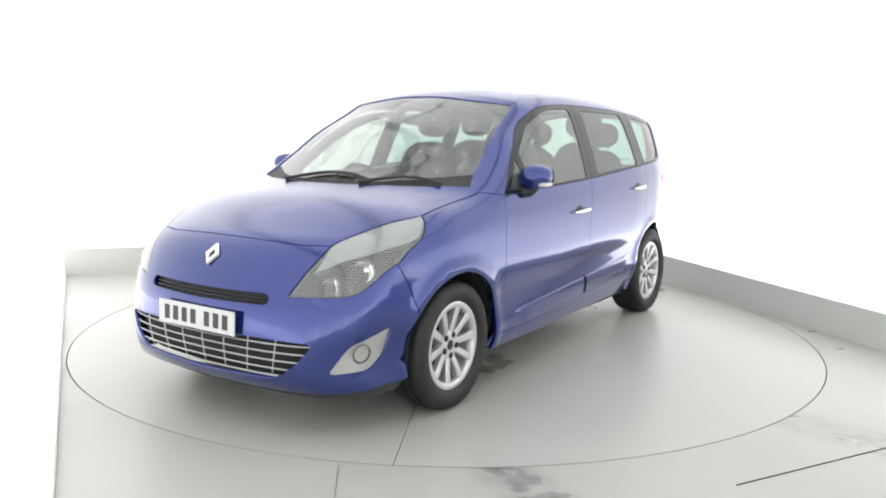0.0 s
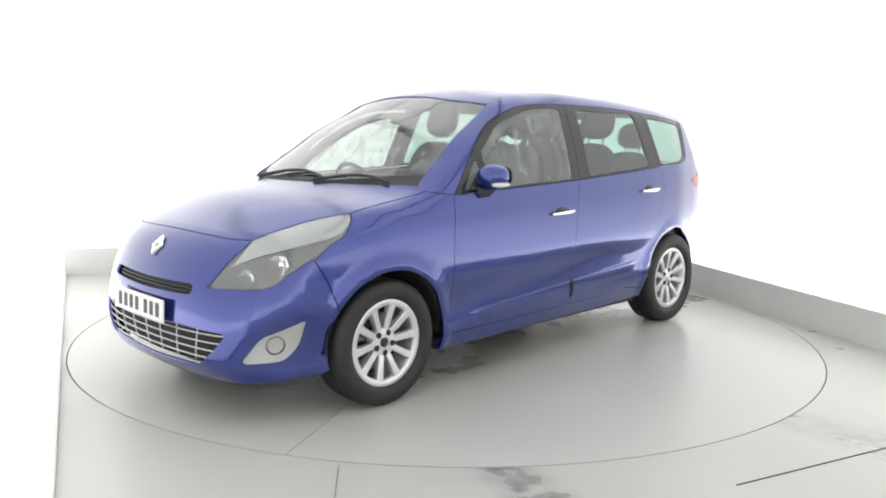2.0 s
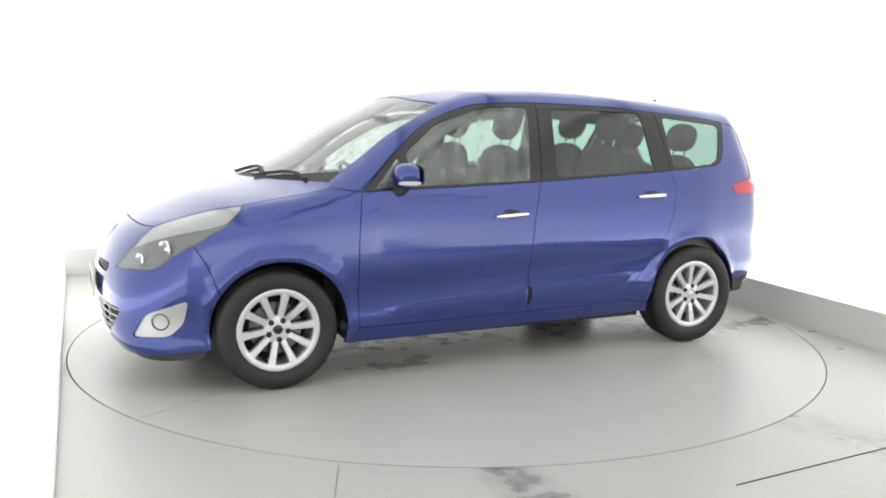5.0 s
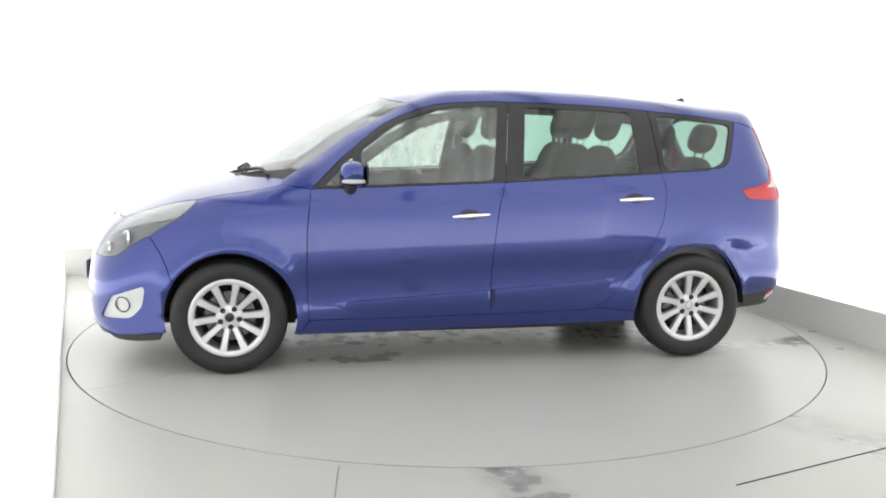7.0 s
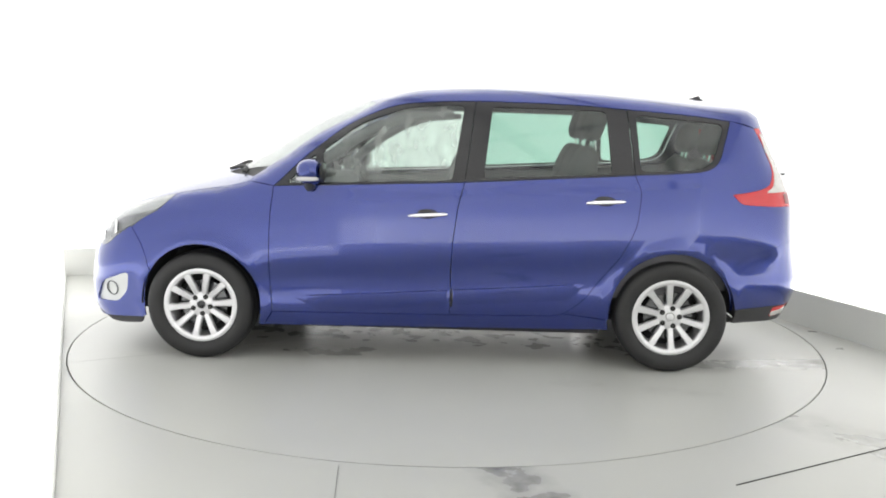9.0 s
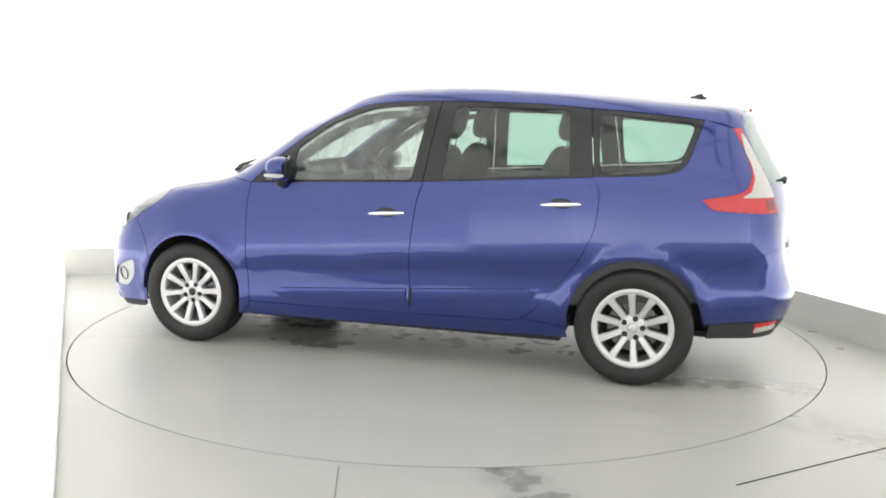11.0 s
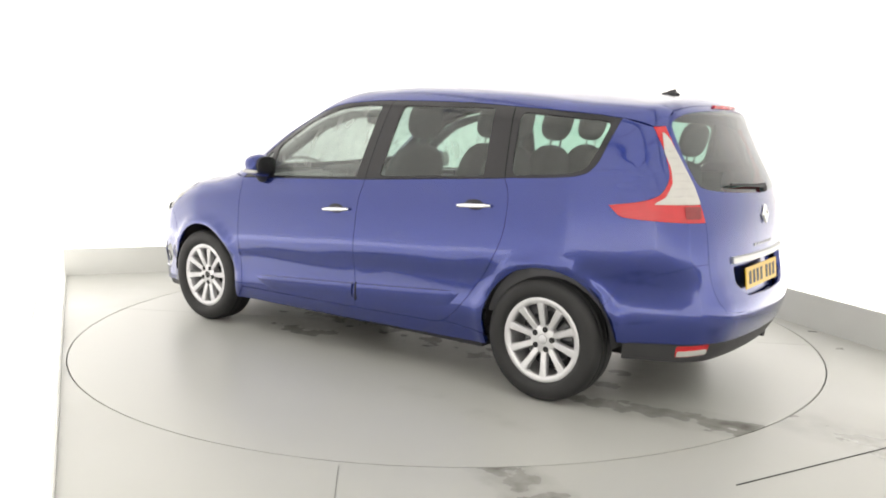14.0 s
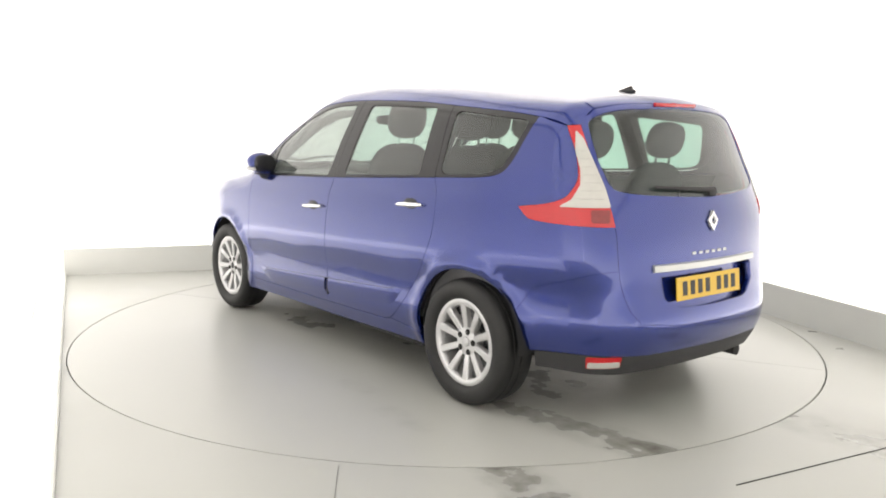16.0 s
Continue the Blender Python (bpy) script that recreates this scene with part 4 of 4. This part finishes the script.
panel("reversing_lens", tail_map, rounded(low, 0.008), LENS_WHITE, [rear_bumper, rear_bumper], label="clear reversing lens", proud=-0.003, gap=0.0)
t_outer = into(side_map, TAIL_OUTER, tail_map)
t_low = into(side_map, TAIL_LOW, tail_map)
t_inner = into(rear_map, GATE_SIDE_HIGH[GATE_SIDE_HIGH[:, 1] < 1.421][::-1], tail_map)
TAIL = loop_of(t_outer, t_low, t_inner)
tail_lamps = panel("tail_lamp", tail_map, TAIL, LENS_RED, car, label="boomerang tail lamp, red with a clear middle", proud=0.002, gap=0.0008, h=0.03, fold=0.03)
white = FLAT[tail_map](np.array([(-1.885, 0.635, 1.395), (-1.925, 0.625, 1.36), (-1.99, 0.615, 1.25), (-2.055, 0.608, 1.14), (-2.085, 0.60, 1.052),
                                 (-1.90, 0.745, 1.052), (-1.955, 0.722, 1.085), (-1.978, 0.69, 1.15), (-1.965, 0.68, 1.22), (-1.925, 0.675, 1.30)]))
panel("clear_lens", tail_map, rounded(white, 0.012), LENS_WHITE, tail_lamps, label="clear ribbed lens", proud=0.005, gap=0.0, h=0.03, fold=0.006)
deep = FLAT[tail_map](np.array([(-2.02, 0.665, 1.042), (-2.085, 0.607, 1.042), (-2.09, 0.612, 0.985), (-2.03, 0.668, 0.985)]))
panel("brake_lens", tail_map, rounded(deep, 0.008), LENS_DEEP, tail_lamps, label="deep red brake lens", proud=0.005, gap=0.0, h=0.03, fold=0.006)
for sign, lamp in zip((1, -1), tail_lamps):
    for k in range(7):
        z = 1.09 + 0.035 * k
        a0 = float(np.interp(z, [1.05, 1.15, 1.25, 1.36], FLAT[tail_map](np.array([(-2.08, 0.60, 1), (-2.05, 0.609, 1), (-1.99, 0.615, 1), (-1.925, 0.625, 1)]))[:, 0]))
        a1 = float(np.interp(z, [1.06, 1.09, 1.15, 1.22, 1.30, 1.38], FLAT[tail_map](np.array([(-1.92, 0.74, 1), (-1.95, 0.722, 1), (-1.974, 0.69, 1), (-1.961, 0.68, 1), (-1.925, 0.675, 1), (-1.89, 0.65, 1)]))[:, 0]))
        pts = [skin(tail_map, a, z, 0.005)[0] for a in np.linspace(a0 + 0.015, a1 - 0.015, 6)]
        part("lens_rib", rod(bmesh.new(), [(p.x, p.y * sign, p.z) for p in pts], 0.0022, 5), LENS_WHITE, lamp, "", True)


# number plates: a plate with plain dark bars in place of its characters
def number_plate(name, parent, at, facing, mat, label):
    m = Matrix.Translation(at) @ facing
    bm = box(bmesh.new(), (-0.26, -0.0555, -0.004), (0.26, 0.0555, 0.004), bevel=0.003)
    bmesh.ops.transform(bm, matrix=m, verts=bm.verts)
    plate = part(name, bm, mat, parent, label)
    for k in range(7):
        x = -0.198 + k * 0.061 + (0.032 if k > 3 else 0)
        bm = box(bmesh.new(), (x - 0.018, -0.034, 0.003), (x + 0.018, 0.034, 0.0052))
        bmesh.ops.transform(bm, matrix=m, verts=bm.verts)
        part("character_bar", bm, BLACK_INK, plate)
    return plate


number_plate("front_number_plate", front_bumper, (2.262, 0, 0.512), Matrix.Rotation(radians(90), 4, "Z") @ Matrix.Rotation(radians(88), 4, "X"), PLATE_WHITE, "white number plate with dark bars")
number_plate("rear_number_plate", tailgate, (-2.212, 0, 0.664), Matrix.Rotation(radians(-90), 4, "Z") @ Matrix.Rotation(radians(84), 4, "X"), PLATE_YELLOW, "yellow number plate with dark bars")


# badges: an open upright lozenge, as a plain shape
def badge(parent, here, a, z, high, wide):
    at, n = skin(here, a, z, 0.004)
    turn = n.to_track_quat("Z", "Y").to_matrix().to_4x4()
    bm = bmesh.new()
    rings = []
    for k, up in ((1.0, 0.0), (0.92, 0.010), (0.56, 0.012), (0.46, 0.0)):
        rings.append([bm.verts.new((wide / 2 * k * x, high / 2 * k * y, up)) for x, y in ((0, 1), (1, 0.02), (0, -1), (-1, -0.02))])
    for r, s in zip(rings, rings[1:]):
        for i in range(4):
            bm.faces.new((r[i], r[(i + 1) % 4], s[(i + 1) % 4], s[i]))
    bmesh.ops.transform(bm, matrix=Matrix.Translation(at) @ turn, verts=bm.verts)
    part("badge", bm, CHROME, parent, "chrome lozenge badge")


badge(front_bumper, nose_map, 0.0, 0.79, 0.118, 0.088)
badge(tailgate, rear_map, 0.0, 0.975, 0.105, 0.078)
for k in range(6):
    y = 0.135 - 0.05 * k
    at, n = skin(rear_map, y, 0.828, 0.002)
    part("script_bar", box(bmesh.new(), at - Vector((0.002, 0.013, 0.007)), at + Vector((0.002, 0.013, 0.007)), bevel=0.0015), SATIN, tailgate)


# door handles, mirrors, lower door mouldings, wipers, aerial, brake light
def handle(x0, x1, z0, z1, doors):
    for sign, door in zip((1, -1), doors):
        xm, zm = (x0 + x1) / 2, (z0 + z1) / 2
        bm = bmesh.new()
        at, n = skin(side_map, xm + 0.005, zm + 0.004, -0.004)
        blob(bm, (at.x, at.y * sign, at.z), (0.13, 0.018, 0.062), 2.2)
        part("handle_recess", bm, BLACK_GLOSS, door, "dark cupped recess", True)
        pts, rad = [], []
        for t in np.linspace(0, 1, 13):
            at, n = skin(side_map, x0 + (x1 - x0) * t, z0 + (z1 - z0) * t, 0.012 + 0.022 * math.sin(math.pi * t) ** 0.5)
            pts.append((at.x, at.y * sign, at.z))
            rad.append(0.007 + 0.006 * math.sin(math.pi * t) ** 0.5)
        part("handle", rod(bmesh.new(), pts, rad, 10), CHROME, door, "bright chrome pull handle", True)


handle(-0.078, 0.135, 0.905, 0.893, front_doors)
handle(-1.082, -0.87, 0.995, 0.985, rear_doors)
for doors, a, b in ((front_doors, (0.81, 0.395), (-0.085, 0.452)), (rear_doors, (-0.125, 0.455), (-0.88, 0.507))):
    for sign, door in zip((1, -1), doors):
        bm = bmesh.new()
        rows = []
        for t in np.linspace(0, 1, 24):
            x, z = a[0] + (b[0] - a[0]) * t, a[1] + (b[1] - a[1]) * t
            k = min(1.0, t * 6) if doors is front_doors else min(1.0, (1 - t) * 9)
            row = []
            for dz, out in ((0.012, -0.002), (0.004, 0.011 * k), (-0.05 * k - 0.004, 0.009 * k), (-0.085 * k - 0.006, -0.002)):
                at, n = skin(side_map, x, z + dz, out)
                row.append(bm.verts.new((at.x, at.y * sign, at.z)))
            rows.append(row)
        for r, s in zip(rows, rows[1:]):
            for k in range(3):
                bm.faces.new((r[k], r[k + 1], s[k + 1], s[k]))
        part("moulding", bm, PAINT, door, "raised body-coloured moulding", True)
for sign, door in zip((1, -1), rear_doors):
    at, n = skin(side_map, -0.113, 0.405, 0.001)
    part("door_edge_gap", blob(bmesh.new(), (at.x, at.y * sign, at.z + 0.008), (0.015, 0.014, 0.112), 2.4), DARK, door, "dark slot between the door mouldings", True)
for sign, door in zip((1, -1), front_doors):
    bm = blob(bmesh.new(), (0, 0, 0), (0.15, 0.185, 0.145), 2.5, (28, 16))
    for v in bm.verts:
        v.co.x = v.co.x * (0.75 if v.co.x < 0 else 1.15) + 0.0
        v.co.z *= 1 - 0.25 * (v.co.y / 0.112 if v.co.y > 0 else 0)
        v.co.z += 0.012 * (v.co.y / 0.11)
    bmesh.ops.transform(bm, matrix=Matrix.Translation((0.69, 0.932 * sign, 1.135)) @ Matrix.Diagonal((1, sign, 1, 1)), verts=bm.verts)
    shell = part("mirror", bm, PAINT, door, "blue door mirror", True)
    bm = rod(bmesh.new(), [(0.72, 0.86 * sign, 1.05), (0.71, 0.90 * sign, 1.055), (0.70, 0.93 * sign, 1.085)], [0.035, 0.032, 0.03], 10)
    part("mirror_foot", bm, BLACK_PLASTIC, shell, "black mirror foot", True)
    bm = blob(bmesh.new(), (0.628, 0.932 * sign, 1.137), (0.02, 0.155, 0.115), 3.0)
    part("mirror_glass", bm, BLACK_GLOSS, shell, "dark mirror face", True)
    bm = blob(bmesh.new(), (0.705, 0.998 * sign, 1.098), (0.13, 0.05, 0.028), 2.6)
    part("indicator", bm, AMBER, shell, "clear indicator lens", True)
for a, b, k in (((1.375, 0.24), (1.17, 0.62), 0.42), ((1.385, -0.28), (1.33, 0.27), 0.6)):
    pts = []
    for t in np.linspace(0, 1, 9):
        at, n = skin(top_map, a[0] + (b[0] - a[0]) * t - 0.05 * math.sin(math.pi * t), a[1] + (b[1] - a[1]) * t, 0.012)
        pts.append(at)
    wiper = part("wiper", rod(bmesh.new(), pts, 0.009, 6), BLACK_PLASTIC, car, "black windscreen wiper", True)
    part("wiper_blade", rod(bmesh.new(), [p - Vector((0.012, 0, 0.004)) for p in pts], 0.006, 6), RUBBER, wiper, "", True)
pts = [skin(rear_map, y, 1.118 + 0.05 * abs(y) , 0.016)[0] for y in np.linspace(-0.02, 0.36, 8)]
rear_wiper = part("rear_wiper", rod(bmesh.new(), pts, [0.014, 0.012, 0.011, 0.010, 0.009, 0.009, 0.008, 0.007], 6), BLACK_PLASTIC, tailgate, "black rear wiper", True)
at, n = skin(rear_map, -0.02, 1.105, 0.01)
part("wiper_pivot", blob(bmesh.new(), at, (0.03, 0.06, 0.04)), BLACK_PLASTIC, rear_wiper, "", True)
at, n = skin(top_map, -1.655, 0.0, 0.0)
bm = blob(bmesh.new(), at + Vector((0, 0, 0.003)), (0.11, 0.05, 0.03), 2.2)
aerial = part("aerial", bm, BLACK_PLASTIC, car, "short black roof aerial", True)
part("mast", rod(bmesh.new(), [at + Vector((0.01, 0, 0.01)), at + Vector((-0.03, 0, 0.024))], [0.013, 0.009], 8), BLACK_PLASTIC, aerial, "", True)
bm = rod(bmesh.new(), [skin(rear_map, y, 1.521, 0.003)[0] for y in np.linspace(-0.16, 0.16, 9)], 0.010, 6)
part("brake_light", bm, LENS_RED, tailgate, "high red brake light", True)
at = Vector((-2.13, -0.42, 0.25))
part("exhaust", rod(bmesh.new(), [at, at + Vector((0.35, 0, 0.0))], 0.03, 12), DARK, car, "dark exhaust pipe", True)


# wheels
def wheel():
    """A ten-spoke alloy wheel with its tyre; its outer face towards +y, its hub at nought."""
    bm = lathe(bmesh.new(), [(0.187, 0.02), (0.190, 0.040), (0.194, 0.044), (0.216, 0.047), (0.222, 0.045), (0.225, 0.036), (0.213, 0.028), (0.198, 0.0), (0.192, -0.15), (0.21, -0.155)], steps=60)
    hub = part("wheel", bm, ALLOY, car, "silver ten-spoke alloy wheel", True)
    rows = [(0.220, 0.040), (0.232, 0.056), (0.250, 0.066), (0.285, 0.067), (0.307, 0.058), (0.318, 0.044), (0.3225, 0.02)]
    rows += [(0.3225, 0.0), (0.317, -0.002), (0.317, -0.010), (0.3235, -0.012), (0.3240, -0.045), (0.318, -0.047), (0.318, -0.055), (0.3240, -0.057), (0.3240, -0.09), (0.318, -0.13), (0.300, -0.152), (0.25, -0.158), (0.212, -0.145)]
    part("tyre", lathe(bmesh.new(), rows, steps=72), RUBBER, hub, "black road tyre, damp", True)
    part("brake_disc", lathe(bmesh.new(), [(0.0005, -0.03), (0.14, -0.03), (0.145, -0.035), (0.145, -0.05), (0.06, -0.06)], steps=40), LAMP_GREY, hub, "grey brake disc", True)
    # dark disc closes the rim: shade behind the spokes put in as colour
    part("shade_disc", lathe(bmesh.new(), [(0.0005, -0.09), (0.188, -0.10)], steps=40), DARK, hub, "dark disc in place of the shade behind the spokes", True)
    part("hub_disc", lathe(bmesh.new(), [(0.0005, 0.020), (0.024, 0.021), (0.028, 0.026), (0.055, 0.026), (0.074, 0.021), (0.078, 0.006), (0.07, -0.03)], steps=40), ALLOY, hub, "", True)
    first_spoke = None
    for k in range(10):
        pair = k // 2
        a = radians(72 * pair + (-18.5 if k % 2 else 18.5) + 90)
        m = Matrix.Rotation(-a, 4, "Y")
        if first_spoke is None:
            bm = bmesh.new()
            rows = []
            for x, w, y in ((0.058, 0.0165, 0.022), (0.09, 0.0170, 0.029), (0.14, 0.0180, 0.037), (0.18, 0.0205, 0.043), (0.20, 0.027, 0.0445)):
                rows.append([bm.verts.new((x, yy, zz)) for yy, zz in ((y - 0.035, -w), (y - 0.006, -w), (y, -w * 0.72), (y, w * 0.72), (y - 0.006, w), (y - 0.035, w))])
            for r, s in zip(rows, rows[1:]):
                for i in range(6):
                    bm.faces.new((r[i], r[(i + 1) % 6], s[(i + 1) % 6], s[i]))
            bm.faces.new(rows[0])
            bm.faces.new(rows[-1])
            spoke = part("spoke", bm, ALLOY, hub, "", True)
            first_spoke = spoke
        else:
            spoke = new("spoke", first_spoke.data)
            spoke.parent = hub
        spoke.matrix_basis = m
    for k in range(5):
        a = radians(72 * k + 54)
        bm = lathe(bmesh.new(), [(0.0005, 0.029), (0.0135, 0.029), (0.0158, 0.0275), (0.0158, 0.02)], steps=14)
        bmesh.ops.transform(bm, matrix=Matrix.Translation((0.054 * math.cos(a), 0, 0.054 * math.sin(a))), verts=bm.verts)
        part("wheel_bolt", bm, DARK, hub, "dark bolt hole", True)
    part("centre_cap", lathe(bmesh.new(), [(0.0005, 0.029), (0.019, 0.029), (0.0235, 0.0275), (0.0235, 0.02)], steps=20), BLACK_GLOSS, hub, "black centre cap", True)
    return hub


hub = wheel()
TRACK = 0.815
hub.matrix_basis = Matrix.Translation((1.385, TRACK, 0.324)) @ Matrix.Rotation(radians(6), 4, "Y")
rear_hub = copy_thing(hub, Matrix.Translation((-1.385, TRACK, 0.324)) @ Matrix.Rotation(radians(22), 4, "Y"))
for ob in rear_hub.children:      # this wheel still has its silver cap
    if ob.name.startswith("centre_cap"):
        ob.data = ob.data.copy()
        ob.data.materials[0] = ALLOY
        tagged(ob, "silver centre cap")
copy_thing(hub, Matrix.Translation((1.385, -TRACK, 0.324)) @ Matrix.Rotation(radians(180), 4, "Z"))
copy_thing(hub, Matrix.Translation((-1.385, -TRACK, 0.324)) @ Matrix.Rotation(radians(180), 4, "Z"))

# wheel housings and the floor pan
for (cx, cz), name in ((ARCH_F, "wheel_housing"), (ARCH_R, "wheel_housing")):
    for sign in (1, -1):
        bm = bmesh.new()
        out_y = 0.845 if cx > 0 else 0.83
        rows = []
        for a in np.radians(np.linspace(-2, 182, 33)):
            x, z = cx + 0.372 * math.cos(a), cz + 0.372 * math.sin(a)
            rows.append([bm.verts.new((x, sign * out_y, z)), bm.verts.new((x, sign * 0.50, z)), bm.verts.new((cx, sign * 0.49, cz - 0.1))])
        for r, s in zip(rows, rows[1:]):
            bm.faces.new((r[0], r[1], s[1], s[0]))
            bm.faces.new((r[1], r[2], s[2]) if r[2] is s[2] else (r[1], r[2], s[2], s[1]))
        part(name, bm, DARK, car, "dark inner wheel housing", True)
bm = box(bmesh.new(), (-1.85, -0.46, 0.215), (1.9, 0.46, 0.25))
box(bm, (-0.98, -0.80, 0.205), (0.98, 0.80, 0.26))
part("floor_pan", bm, DARK, car, "dark underside")
bm = box(bmesh.new(), (1.02, -0.66, 0.24), (1.08, 0.66, 0.98))
part("bulkhead", bm, DARK, car)

# the cabin
bm = bmesh.new()
box(bm, (-1.0, -0.72, 0.26), (1.0, 0.72, 0.34))
box(bm, (-1.95, -0.46, 0.34), (-1.0, 0.46, 0.55))
part("cabin_floor", bm, TRIM_GREY, car, "dark grey cabin carpet")
for sign in (1, -1):
    bm = bmesh.new()
    rows = []
    for x in np.linspace(0.92, -1.72, 30):
        row = []
        for z in (0.36, 0.6, 0.85, 1.0, 1.04):
            zz = z + float(BELT(x)) - 1.075
            y = HALF_BELT + float(PLAN(x)) + float(SIDE(zz - BELT(x))) - (0.075 if z < 1.03 else 0.035)
            row.append(bm.verts.new((x, sign * y, zz)))
        rows.append(row)
    for r, s in zip(rows, rows[1:]):
        for k in range(4):
            bm.faces.new((r[k], r[k + 1], s[k + 1], s[k]))
    part("door_card", bm, TRIM_GREY, car, "dark grey inner door lining", True)
bm = bmesh.new()
rows = []
for y in np.linspace(-0.72, 0.72, 25):
    rows.append([bm.verts.new((x - 0.22 * y * y, y, z - 0.03 * y * y)) for x, z in ((1.30, 1.035), (1.1, 1.06), (0.86, 1.07), (0.72, 1.045), (0.66, 0.97), (0.72, 0.85), (0.80, 0.6))])
for r, s in zip(rows, rows[1:]):
    for k in range(6):
        bm.faces.new((r[k], r[k + 1], s[k + 1], s[k]))
dash = part("dashboard", bm, TRIM_GREY, car, "dark grey moulded dashboard", True)
part("binnacle", blob(bmesh.new(), (0.84, 0.0, 1.075), (0.22, 0.36, 0.07), 2.6), TRIM_GREY, dash, "", True)
bm = bmesh.new()
m = Matrix.Translation((0.56, -0.37, 0.985)) @ Matrix.Rotation(radians(-62), 4, "Y")
ring = [m @ Vector((0.185 * math.cos(a), 0.185 * math.sin(a), 0)) for a in np.linspace(0, 2 * math.pi, 33)]
rod(bm, ring, 0.015, 8)
for a in (0, 130, 230):
    rod(bm, [m @ Vector((0, 0, -0.02)), m @ Vector((0.18 * math.cos(radians(a + 180)), 0.18 * math.sin(radians(a + 180)), 0))], 0.016, 6)
blob(bm, m @ Vector((0, 0, -0.02)), (0.12, 0.13, 0.12))
rod(bm, [m @ Vector((0, 0, -0.03)), (0.80, -0.37, 0.88)], 0.03, 8)
part("steering_wheel", bm, BLACK_PLASTIC, car, "black steering wheel", True)


def seat(x, y, wide, z0, high, rest=0.19):
    lean = Matrix.Rotation(radians(-16), 4, "Y")
    cushion = part("seat", blob(bmesh.new(), (x + 0.02, y, z0), (0.56, wide, 0.20), 3.2), FABRIC, car, "dark grey cloth seat", True)
    part("backrest", blob(bmesh.new(), (x - 0.29, y, z0 + 0.34 * high + 0.02), (0.17, wide * 0.96, 0.68 * high), 3.2, turn=lean.to_3x3()), FABRIC, cushion, "", True)
    top = Vector((x - 0.29 - 0.36 * high * math.tan(radians(16)), y, z0 + 0.70 * high + 0.02))
    head = part("headrest", blob(bmesh.new(), top + Vector((-0.02, 0, 0.0 + rest / 2)), (0.12, 0.27, rest), 2.7, turn=lean.to_3x3()), FABRIC, cushion, "dark rounded headrest", True)
    for k in (-0.06, 0.06):
        part("headrest_rod", rod(bmesh.new(), [top + Vector((0, k, -0.05)), top + Vector((-0.025, k, 0.1))], 0.006, 6), CHROME, cushion, "", True)


for y in (0.37, -0.37):
    seat(0.19, y, 0.50, 0.60, 1.0, 0.24)
for y in (0.46, 0.0, -0.46):
    seat(-0.55, y, 0.43, 0.66, 0.92, 0.22)
for y in (0.30, -0.30):
    seat(-1.30, y, 0.44, 0.68, 0.78, 0.20)
bm = bmesh.new()
rows = []
for x in np.linspace(0.36, -1.80, 22):
    rows.append([bm.verts.new((x, y, float(TOP(x)) - float(CROWN(x)) * (y / 0.7) ** 2 - 0.04)) for y in np.linspace(-0.555, 0.555, 13)])
for r, s in zip(rows, rows[1:]):
    for k in range(12):
        bm.faces.new((r[k], r[k + 1], s[k + 1], s[k]))
part("roof_lining", bm, LINING, car, "pale grey roof lining", True)
part("rear_view_mirror", blob(bmesh.new(), (0.50, 0.0, 1.44), (0.04, 0.24, 0.07), 3.0), BLACK_PLASTIC, car, "black rear-view mirror", True)


def motions():
    rows_car, rows_table = [], []
    for t, a in HEADING:
        turn = Matrix.Rotation(radians(a), 4, "Z")
        rows_table.append((t, Matrix.Translation((CX, CY, 0.0)) @ turn))
        rows_car.append((t, Matrix.Translation((CX, CY, 0.0)) @ turn @ Matrix.Translation((*OFFSET, 0.0))))
    walk(turntable, rows_table)
    walk(car, rows_car)


motions()
